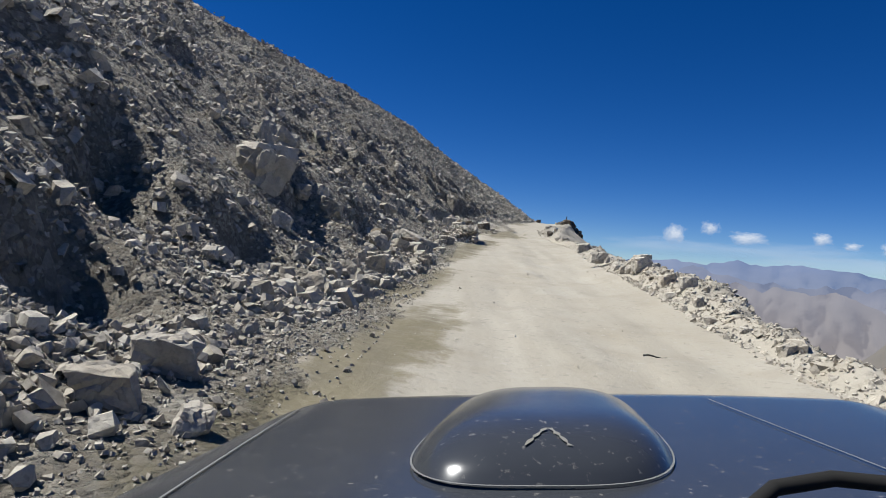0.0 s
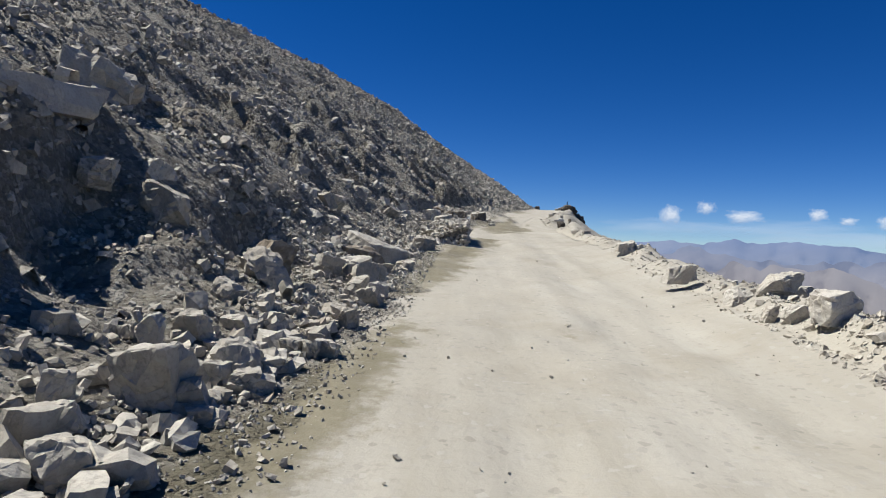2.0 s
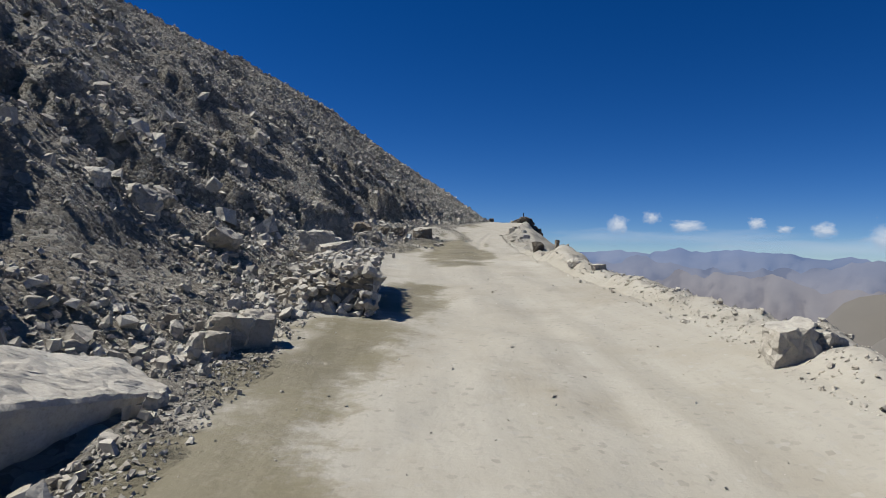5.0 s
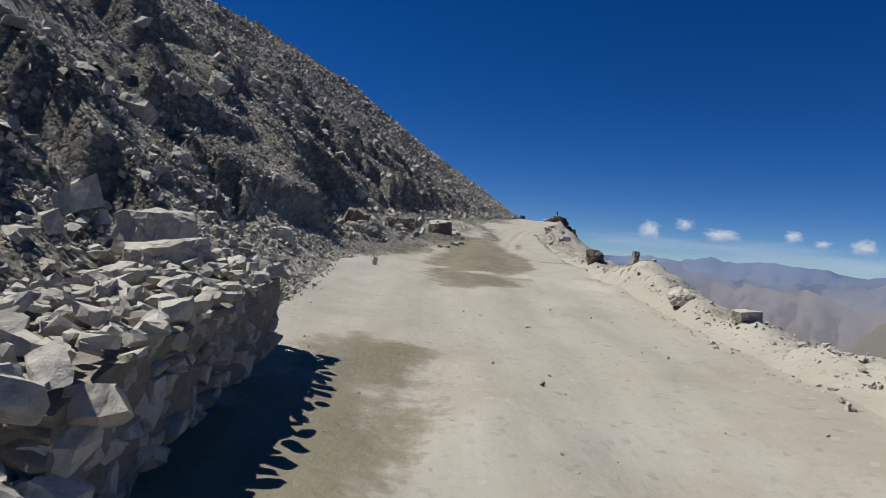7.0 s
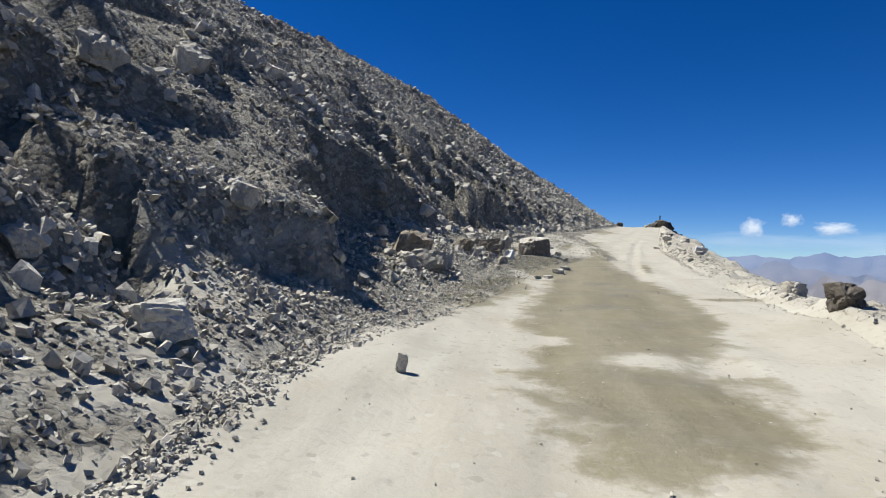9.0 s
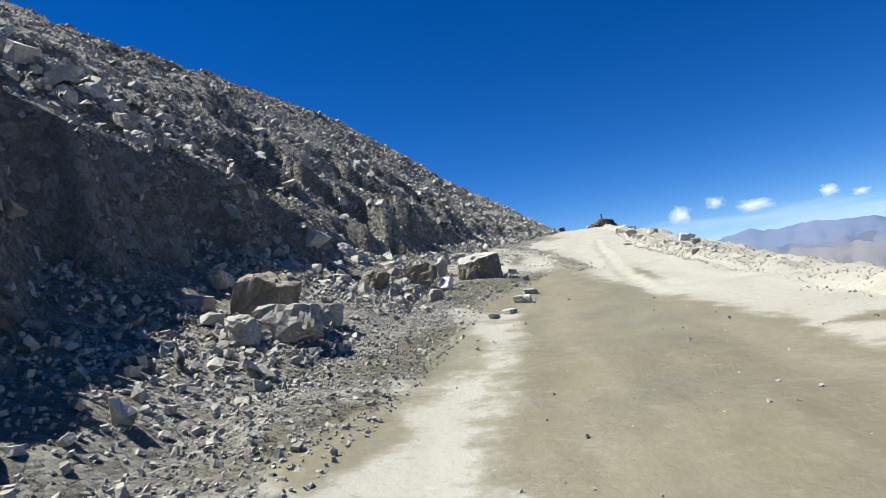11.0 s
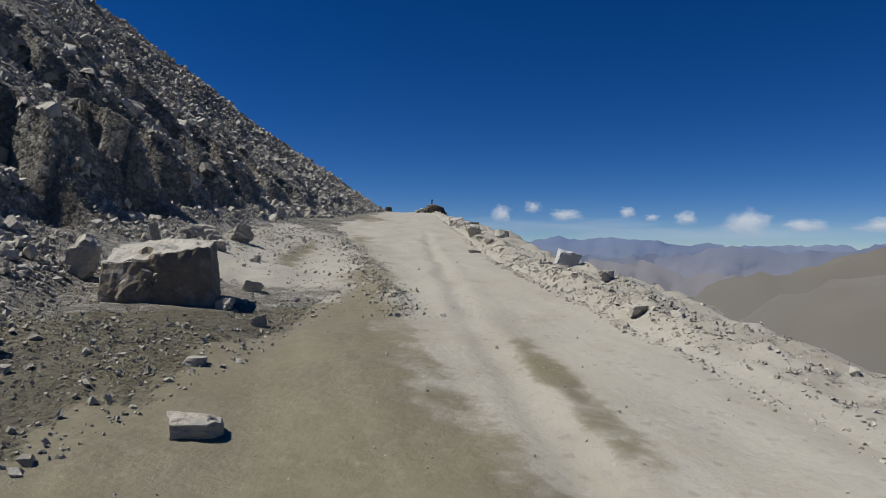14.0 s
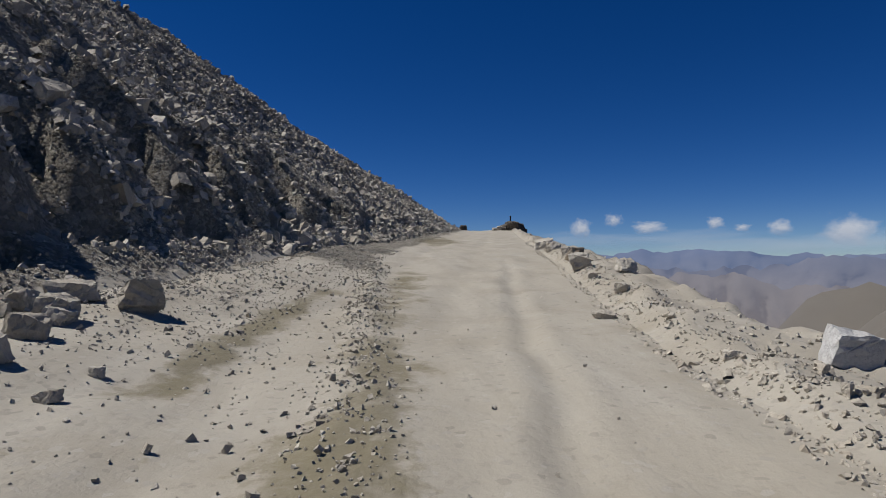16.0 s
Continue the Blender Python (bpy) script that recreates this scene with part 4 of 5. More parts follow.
boulder("stone", 7.30, 19.60, (0.62, 0.50, 0.36), -20, 375, ROCK_PALE, "broken pale slab lying on the outer verge", GROUP_R, sink=0.2)
boulder("stone", 6.05, 16.45, (0.50, 0.42, 0.38), 15, 376, ROCK_PALE, LABEL_R, GROUP_R, sink=0.2)
boulder("stone", 13.45, 80.2, (0.46, 0.38, 0.36), 15, 361, ROCK_WARM, "rounded brownish stone on the road's outer verge", GROUP_R, sink=0.2)
boulder("stone", 13.75, 82.0, (0.32, 0.26, 0.28), -25, 362, ROCK_PALE, LABEL_R, GROUP_R, sink=0.2)
boulder("stone", 15.05, 87.6, (0.55, 0.40, 0.34), 32, 363, ROCK_PALE, LABEL_R, GROUP_R, sink=0.2)
boulder("stone", 15.35, 88.8, (0.40, 0.36, 0.42), -8, 364, ROCK_PALE, LABEL_R, GROUP_R, sink=0.2)
boulder("stone", 12.45, 76.2, (0.36, 0.20, 0.12), 70, 365, ROCK_PALE, LABEL_R, GROUP_R, sink=0.2)
boulder("stone", 11.85, 73.2, (0.24, 0.22, 0.20), 40, 366, ROCK_PALE, LABEL_R, GROUP_R, sink=0.2)
boulder("boulder", 1.02, 29.51, (0.47, 0.45, 0.42), 20, 235, ROCK, LABEL_G, GROUP_G, lean=(0, 1))
boulder("boulder", 0.75, 28.99, (0.29, 0.28, 0.27), 17, 236, ROCK, LABEL_G, GROUP_G, lean=(3, -3))
boulder("boulder", 0.77, 23.82, (0.33, 0.30, 0.28), 14, 237, ROCK, LABEL_G, GROUP_G, lean=(6, -7))
boulder("boulder", 0.55, 29.00, (0.32, 0.28, 0.26), 11, 238, ROCK, LABEL_G, GROUP_G, lean=(-8, 8))
boulder("boulder", 0.93, 38.93, (0.20, 0.17, 0.16), 8, 239, ROCK, LABEL_G, GROUP_G, lean=(-5, 4))
boulder("boulder", 1.39, 39.49, (0.22, 0.21, 0.23), 5, 240, ROCK, LABEL_G, GROUP_G, lean=(-2, 0))
boulder("boulder", 1.25, 39.44, (0.22, 0.15, 0.14), 2, 241, ROCK, LABEL_G, GROUP_G, lean=(1, -4))
boulder("boulder", 0.78, 42.24, (0.43, 0.37, 0.34), -1, 242, ROCK, LABEL_G, GROUP_G, lean=(4, -8))
boulder("boulder", 0.80, 53.91, (0.99, 0.77, 0.72), -4, 243, ROCK_WARM, LABEL_W, GROUP_W, lean=(7, 7))
boulder("boulder", 1.40, 52.95, (0.90, 0.53, 0.47), -7, 244, ROCK, LABEL_G, GROUP_G, lean=(-7, 3))
boulder("boulder", 0.97, 52.44, (0.37, 0.36, 0.39), -10, 245, ROCK, LABEL_G, GROUP_G, lean=(-4, -1))
boulder("boulder", 1.69, 54.34, (0.46, 0.36, 0.34), -13, 246, ROCK, LABEL_G, GROUP_G, lean=(-1, -5))
boulder("boulder", -0.38, 55.47, (0.41, 0.38, 0.35), -16, 247, ROCK, LABEL_G, GROUP_G, lean=(2, -9))
boulder("boulder", -2.06, 56.56, (0.40, 0.38, 0.30), -19, 248, ROCK, LABEL_S, GROUP_S, lean=(5, 27), sink=0.33, chunk=27, rough=0.075)
boulder("boulder", -0.82, 72.55, (0.73, 0.78, 0.58), -22, 249, ROCK, LABEL_S, GROUP_S, lean=(8, 25), sink=0.33, chunk=27, rough=0.075)
boulder("stone", 5.03, 63.02, (0.23, 0.15, 0.14), -25, 250, ROCK, LABEL_B, GROUP_B, lean=(-6, -2))
boulder("stone", 3.28, 68.41, (0.22, 0.21, 0.45), 22, 251, ROCK, LABEL_B, GROUP_B, lean=(-3, -6))
boulder("stone", 4.22, 70.16, (0.38, 0.22, 0.19), 19, 252, ROCK, LABEL_B, GROUP_B, lean=(0, 9))
boulder("stone", 4.72, 71.27, (0.55, 0.44, 0.41), 10, 255, ROCK, LABEL_B, GROUP_B, lean=(-8, -3))
boulder("stone", 3.88, 71.36, (0.59, 0.35, 0.33), 7, 256, ROCK, LABEL_B, GROUP_B, lean=(-5, -7))
boulder("stone", 4.27, 69.44, (0.39, 0.27, 0.25), 4, 257, ROCK, LABEL_B, GROUP_B, lean=(-2, 8))
boulder("stone", 4.15, 70.31, (0.38, 0.32, 0.30), 1, 258, ROCK, LABEL_B, GROUP_B, lean=(1, 4))
boulder("stone", 3.55, 70.88, (0.34, 0.31, 0.29), -2, 259, ROCK, LABEL_B, GROUP_B, lean=(4, 0))
boulder("stone", 4.48, 68.53, (0.28, 0.25, 0.23), -5, 260, ROCK, LABEL_B, GROUP_B, lean=(7, -4))
boulder("stone", 5.21, 67.84, (0.20, 0.11, 0.09), -8, 261, ROCK, LABEL_B, GROUP_B, lean=(-7, -8))
boulder("stone", 5.21, 68.66, (0.15, 0.10, 0.09), -11, 262, ROCK, LABEL_B, GROUP_B, lean=(-4, 7))
boulder("stone", 10.93, 68.54, (0.15, 0.10, 0.10), -14, 263, ROCK_PALE, LABEL_R, GROUP_R, lean=(-1, 3), sink=0.25)
boulder("stone", 10.80, 71.35, (0.37, 0.22, 0.13), -17, 264, ROCK_PALE, LABEL_R, GROUP_R, lean=(2, -1), sink=0.25)
boulder("stone", 12.89, 78.12, (0.54, 0.48, 0.45), -20, 265, ROCK_PALE, LABEL_R, GROUP_R, lean=(5, -5), sink=0.25)
boulder("stone", 15.63, 90.66, (0.94, 0.55, 0.51), -23, 266, ROCK_PALE, LABEL_R, GROUP_R, lean=(8, -9), sink=0.25)
boulder("stone", 13.80, 77.49, (0.50, 0.32, 0.30), 24, 267, ROCK_PALE, LABEL_R, GROUP_R, lean=(-6, 6), sink=0.25)
boulder("stone", 10.87, 66.99, (0.07, 0.07, 0.13), 21, 268, ROCK_PALE, LABEL_R, GROUP_R, lean=(-3, 2), sink=0.25)
boulder("stone", 5.97, 14.09, (0.15, 0.14, 0.22), 18, 269, ROCK_PALE, LABEL_R, GROUP_R, lean=(0, -2), sink=0.35)
boulder("stone", 5.52, 11.22, (0.21, 0.20, 0.23), 15, 270, ROCK_PALE, LABEL_R, GROUP_R, lean=(3, -6), sink=0.35)
boulder("stone", 5.34, 9.01, (0.21, 0.12, 0.10), 12, 271, ROCK_PALE, LABEL_R, GROUP_R, lean=(6, 9), sink=0.35)
boulder("stone", 9.38, 51.40, (0.45, 0.38, 0.34), 9, 272, ROCK_PALE, LABEL_R, GROUP_R, lean=(-8, 5), sink=0.35)
boulder("boulder", -0.78, 18.20, (0.56, 0.42, 0.84), 30, 273, ROCK, "tall split slab leaning on the foot of the slope", GROUP_G, lean=(-24, -14), rough=0.09, chunk=30, sink=0.2)
boulder("boulder", -1.10, 18.95, (0.58, 0.50, 0.52), 40, 329, ROCK_WARM, LABEL_S, GROUP_S, lean=(0, 14), rough=0.08)
boulder("boulder", -0.15, 14.75, (0.41, 0.36, 0.34), 3, 274, ROCK, LABEL_G, GROUP_G, lean=(-2, -3))
boulder("boulder", -0.21, 13.86, (0.31, 0.26, 0.24), 0, 275, ROCK, LABEL_G, GROUP_G, lean=(1, -7))
boulder("boulder", -0.96, 14.77, (0.18, 0.17, 0.33), -3, 276, ROCK, LABEL_G, GROUP_G, lean=(4, 8))
boulder("boulder", -0.82, 15.40, (0.34, 0.26, 0.24), -6, 277, ROCK, LABEL_G, GROUP_G, lean=(7, 4))
boulder("boulder", -2.53, 18.36, (0.76, 0.48, 0.47), -9, 278, ROCK, LABEL_S, GROUP_S, lean=(-7, 22), sink=0.33, chunk=27, rough=0.075)
boulder("boulder", -1.11, 17.04, (0.36, 0.33, 0.27), -12, 279, ROCK, LABEL_S, GROUP_S, lean=(-4, 20), sink=0.33, chunk=27, rough=0.075)
boulder("boulder", 0.46, 19.06, (0.37, 0.31, 0.30), -15, 280, ROCK, LABEL_G, GROUP_G, lean=(-1, -8))
boulder("boulder", 0.36, 17.03, (0.30, 0.29, 0.28), -18, 281, ROCK, LABEL_G, GROUP_G, lean=(2, 7))
boulder("boulder", 0.44, 15.66, (0.30, 0.19, 0.18), -21, 282, ROCK, LABEL_G, GROUP_G, lean=(5, 3))
boulder("boulder", 0.15, 20.08, (0.36, 0.28, 0.26), -24, 283, ROCK, LABEL_G, GROUP_G, lean=(8, -1))
boulder("boulder", -0.36, 12.60, (0.36, 0.30, 0.28), 23, 284, ROCK, LABEL_G, GROUP_G, lean=(-6, -5))
boulder("boulder", -0.69, 13.14, (0.22, 0.22, 0.20), 20, 285, ROCK, LABEL_G, GROUP_G, lean=(-3, -9))
boulder("boulder", -0.90, 13.35, (0.21, 0.21, 0.28), 17, 286, ROCK, LABEL_G, GROUP_G, lean=(0, 6))
boulder("boulder", 0.00, 14.42, (0.29, 0.21, 0.20), 11, 288, ROCK, LABEL_G, GROUP_G, lean=(6, -2))
boulder("stone", 6.52, 21.81, (0.19, 0.19, 0.21), 8, 289, ROCK_PALE, LABEL_R, GROUP_R, lean=(-8, -6), sink=0.35)
boulder("stone", 6.14, 19.01, (0.35, 0.33, 0.31), 5, 290, ROCK_PALE, LABEL_R, GROUP_R, lean=(-5, 9), sink=0.35)
boulder("stone", 5.82, 17.45, (0.22, 0.22, 0.32), 2, 291, ROCK_PALE, LABEL_R, GROUP_R, lean=(-2, 5), sink=0.35)
boulder("stone", 5.98, 17.17, (0.26, 0.25, 0.33), -1, 292, ROCK_PALE, LABEL_R, GROUP_R, lean=(1, 1), sink=0.35)
boulder("stone", 6.07, 16.70, (0.24, 0.15, 0.14), -4, 293, ROCK_PALE, LABEL_R, GROUP_R, lean=(4, -3), sink=0.35)
boulder("boulder", -0.60, 16.03, (0.29, 0.20, 0.17), -7, 294, ROCK, LABEL_G, GROUP_G, lean=(7, -7))
boulder("boulder", 0.07, 15.61, (0.23, 0.17, 0.16), -10, 295, ROCK, LABEL_G, GROUP_G, lean=(-7, 8))
boulder("boulder", 0.30, 15.55, (0.20, 0.19, 0.19), -13, 296, ROCK, LABEL_G, GROUP_G, lean=(-4, 4))
boulder("boulder", -0.27, 14.48, (0.26, 0.23, 0.21), -16, 297, ROCK, LABEL_G, GROUP_G, lean=(-1, 0))
boulder("boulder", -0.07, 14.60, (0.15, 0.14, 0.19), -19, 298, ROCK, LABEL_G, GROUP_G, lean=(2, -4))
boulder("boulder", -0.55, 40.98, (0.26, 0.28, 0.21), -22, 299, ROCK, LABEL_S, GROUP_S, lean=(5, 24), sink=0.33, chunk=27, rough=0.075)
boulder("boulder", -0.93, 42.61, (0.30, 0.32, 0.24), -25, 300, ROCK, LABEL_S, GROUP_S, lean=(8, 22), sink=0.33, chunk=27, rough=0.075)
boulder("boulder", 0.28, 39.55, (0.22, 0.24, 0.18), 22, 301, ROCK, LABEL_S, GROUP_S, lean=(-6, 20), sink=0.33, chunk=27, rough=0.075)
boulder("boulder", 0.50, 39.62, (0.14, 0.16, 0.12), 19, 302, ROCK, LABEL_S, GROUP_S, lean=(-3, 18), sink=0.33, chunk=27, rough=0.075)
boulder("boulder", 0.72, 39.58, (0.23, 0.25, 0.19), 16, 303, ROCK, LABEL_S, GROUP_S, lean=(0, 27), sink=0.33, chunk=27, rough=0.075)
boulder("boulder", 1.24, 37.93, (0.26, 0.25, 0.24), 13, 304, ROCK, LABEL_G, GROUP_G, lean=(3, -9))
boulder("boulder", 1.49, 38.04, (0.35, 0.31, 0.29), 10, 305, ROCK, LABEL_G, GROUP_G, lean=(6, 6))
boulder("boulder", -0.45, 46.02, (0.46, 0.49, 0.37), 7, 306, ROCK, LABEL_S, GROUP_S, lean=(-8, 21), sink=0.33, chunk=27, rough=0.075)
boulder("boulder", -2.46, 42.33, (0.60, 0.65, 0.49), 4, 307, ROCK, LABEL_S, GROUP_S, lean=(-5, 19), sink=0.33, chunk=27, rough=0.075)
boulder("boulder", -3.59, 47.25, (0.70, 0.73, 0.55), 1, 308, ROCK, LABEL_S, GROUP_S, lean=(-2, 17), sink=0.33, chunk=27, rough=0.075)
boulder("boulder", -1.19, 41.62, (0.40, 0.43, 0.32), -2, 309, ROCK, LABEL_S, GROUP_S, lean=(1, 26), sink=0.33, chunk=27, rough=0.075)
boulder("boulder", 1.52, 36.68, (0.19, 0.15, 0.14), -5, 310, ROCK, LABEL_G, GROUP_G, lean=(4, 5))
boulder("boulder", 1.85, 36.31, (0.23, 0.18, 0.17), -8, 311, ROCK, LABEL_G, GROUP_G, lean=(7, 1))
boulder("boulder", 1.00, 38.58, (0.14, 0.14, 0.14), -11, 312, ROCK, LABEL_G, GROUP_G, lean=(-7, -3))
boulder("boulder", 2.68, 60.79, (0.88, 0.60, 0.56), -14, 313, ROCK_WARM, LABEL_D, GROUP_D, lean=(-4, -7))
boulder("boulder", 3.10, 64.24, (0.35, 0.34, 0.60), -17, 314, ROCK, LABEL_G, GROUP_G, lean=(-1, 8))
boulder("boulder", 1.75, 58.92, (0.68, 0.49, 0.46), -20, 315, ROCK_WARM, LABEL_D, GROUP_D, lean=(2, 4))
boulder("boulder", 0.46, 62.60, (0.59, 0.56, 0.44), -23, 316, ROCK, LABEL_S, GROUP_S, lean=(5, 23), sink=0.33, chunk=27, rough=0.075)
boulder("boulder", 3.11, 58.32, (0.36, 0.31, 0.29), 24, 317, ROCK, LABEL_G, GROUP_G, lean=(8, -4))
boulder("stone", 5.48, 62.33, (0.20, 0.14, 0.13), 21, 318, ROCK, LABEL_B, GROUP_B, lean=(-6, -8))
boulder("boulder", 3.00, 56.08, (0.17, 0.17, 0.15), 18, 319, ROCK, LABEL_G, GROUP_G, lean=(-3, 7))
boulder("boulder", 2.20, 58.85, (0.22, 0.22, 0.26), 15, 320, ROCK, LABEL_G, GROUP_G, lean=(0, 3))
boulder("boulder", 2.47, 58.89, (0.32, 0.19, 0.17), 12, 321, ROCK, LABEL_G, GROUP_G, lean=(3, -1))
boulder("boulder", -0.38, 72.35, (0.75, 0.81, 0.61), 9, 322, ROCK, LABEL_S, GROUP_S, lean=(6, 22), sink=0.33, chunk=27, rough=0.075)
boulder("stone", 4.15, 66.3, (0.60, 0.46, 0.30), 6, 323, ROCK, LABEL_B, GROUP_B, lean=(-8, -9))
boulder("stone", 5.29, 64.57, (0.30, 0.17, 0.16), 3, 324, ROCK, LABEL_B, GROUP_B, lean=(-5, 6))
boulder("stone", 5.03, 63.26, (0.22, 0.14, 0.13), 0, 325, ROCK, LABEL_B, GROUP_B, lean=(-2, 2))
boulder("stone", 11.10, 64.61, (0.32, 0.22, 0.21), -3, 326, ROCK_PALE, LABEL_R, GROUP_R, lean=(1, -2), sink=0.25)
boulder("stone", 10.00, 61.82, (0.22, 0.15, 0.14), -6, 327, ROCK_PALE, LABEL_R, GROUP_R, lean=(4, -6), sink=0.25)
boulder("boulder", -5.05, 20.95, (1.4, 1.1, 1.15), 20, 341, ROCK, LABEL_S, GROUP_S, lean=(0, 14), sink=0.25, chunk=24, rough=0.1, lift=-0.65)
boulder("boulder", -4.10, 17.30, (4.2, 0.95, 0.52), 87, 342, ROCK, "long jutting grey slab high on the scree slope", GROUP_S, lean=(-5, -5), sink=0.0, chunk=21, rough=0.10, lift=-0.47)
boulder("boulder", -3.45, 14.55, (1.2, 0.95, 0.95), 65, 343, ROCK, LABEL_S, GROUP_S, lean=(4, 12), sink=0.3, chunk=24, rough=0.09, lift=-0.05)
boulder("boulder", -3.00, 19.20, (0.75, 0.5, 0.42), 60, 344, ROCK, LABEL_S, GROUP_S, lean=(-6, 22), sink=0.2, chunk=18, lift=-0.24)
boulder("boulder", -3.25, 17.90, (0.42, 0.4, 0.5), 10, 345, ROCK, LABEL_S, GROUP_S, lean=(4, 12), sink=0.2, chunk=24, lift=0.41)


def wedge_slab():
    """A long fallen slab that lies along the road, its broad top tilted towards it: high at one end, thin at the other."""
    bm = bmesh.new()
    corner = [(0.12, 0.14, 0.62), (1.3, 0.10, 0.85), (2.3, 0.12, 0.95), (2.4, 0.9, 1.0), (0.0, 1.0, 0.9), (-0.02, 0.0, 1.50), (-0.06, 0.38, 1.69), (0.10, 0.95, 1.92),
              (0.85, -0.03, 1.44), (1.1, 1.0, 1.78), (1.7, 0.0, 1.33), (2.32, 0.04, 1.25), (2.55, 0.45, 1.26), (2.5, 0.88, 1.46)]
    for c in corner:
        bm.verts.new(c)
    bmesh.ops.convex_hull(bm, input=bm.verts)
    bmesh.ops.bevel(bm, geom=bm.edges[:], offset=0.03, segments=1, affect="EDGES", clamp_overlap=True)
    bmesh.ops.triangulate(bm, faces=bm.faces)
    for _ in range(4):
        bmesh.ops.subdivide_edges(bm, edges=[e for e in bm.edges if e.calc_length() > 0.09], cuts=1)
        bmesh.ops.triangulate(bm, faces=bm.faces)
    bm.normal_update()
    for v in bm.verts:
        notch = -0.16 * math.exp(-((v.co.x - 0.33) / 0.10) ** 2) * (1 if v.co.y < 0.25 and v.co.z < 1.42 else 0)
        v.co += v.normal * (notch + 0.04 * noise.noise(v.co * 2.1) + 0.022 * noise.noise(v.co * 6) + 0.012 * noise.noise(v.co * 17))
    bmesh.ops.recalc_face_normals(bm, faces=bm.faces)
    ob = part("rock_slab", bm, ROCK_PALE)
    ob.matrix_world = Matrix(((0.42, -0.907, 0, -0.18), (0.907, 0.42, 0, 25.42), (0, 0, 1, 0), (0, 0, 0, 1)))
    tagged(ob, "long wedge-shaped pale granite slab fallen beside the road", "boulder")


def block_boulder():
    """The large squared block that stands on the shelf."""
    bm = bmesh.new()
    corner = [(-0.74, -0.50, 0), (0.70, -0.45, 0), (0.72, 0.55, 0), (-0.72, 0.6, 0), (-0.70, -0.42, 0.60), (-0.30, -0.50, 0.66), (-0.22, -0.56, 0.30), (0.02, -0.52, 0.74),
              (0.58, -0.40, 0.80), (0.64, 0.45, 0.88), (0.1, 0.5, 0.92), (-0.55, 0.5, 0.84), (-0.66, 0.1, 0.78), (0.66, -0.46, 0.3)]
    for c in corner:
        bm.verts.new(c)
    bmesh.ops.convex_hull(bm, input=bm.verts)
    bmesh.ops.bevel(bm, geom=bm.edges[:], offset=0.035, segments=1, affect="EDGES", clamp_overlap=True)
    bmesh.ops.triangulate(bm, faces=bm.faces)
    for _ in range(4):
        bmesh.ops.subdivide_edges(bm, edges=[e for e in bm.edges if e.calc_length() > 0.09], cuts=1)
        bmesh.ops.triangulate(bm, faces=bm.faces)
    for v in bm.verts:
        crack = -0.07 * math.exp(-((v.co.x + 0.16 + 0.12 * noise.noise(v.co * 4)) / 0.05) ** 2) if v.co.y < -0.3 else 0
        v.co += v.co.normalized() * (0.045 * noise.noise(v.co * 2.2) + 0.035 * noise.noise(Vector((v.co.x * 9, v.co.y * 6, v.co.z * 3))) + 0.02 * noise.noise(v.co * 21) + crack)
    bmesh.ops.recalc_face_normals(bm, faces=bm.faces)
    # faces turned upward take the pale granite, all others the brown
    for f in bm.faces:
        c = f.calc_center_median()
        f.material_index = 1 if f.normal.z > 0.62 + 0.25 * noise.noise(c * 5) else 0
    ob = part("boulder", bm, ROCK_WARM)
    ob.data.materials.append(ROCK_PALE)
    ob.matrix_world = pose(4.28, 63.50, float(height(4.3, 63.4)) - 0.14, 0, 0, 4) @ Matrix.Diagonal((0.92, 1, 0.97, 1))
    tagged(ob, "large squared brownish boulder with a pale top on the roadside shelf", "boulder")


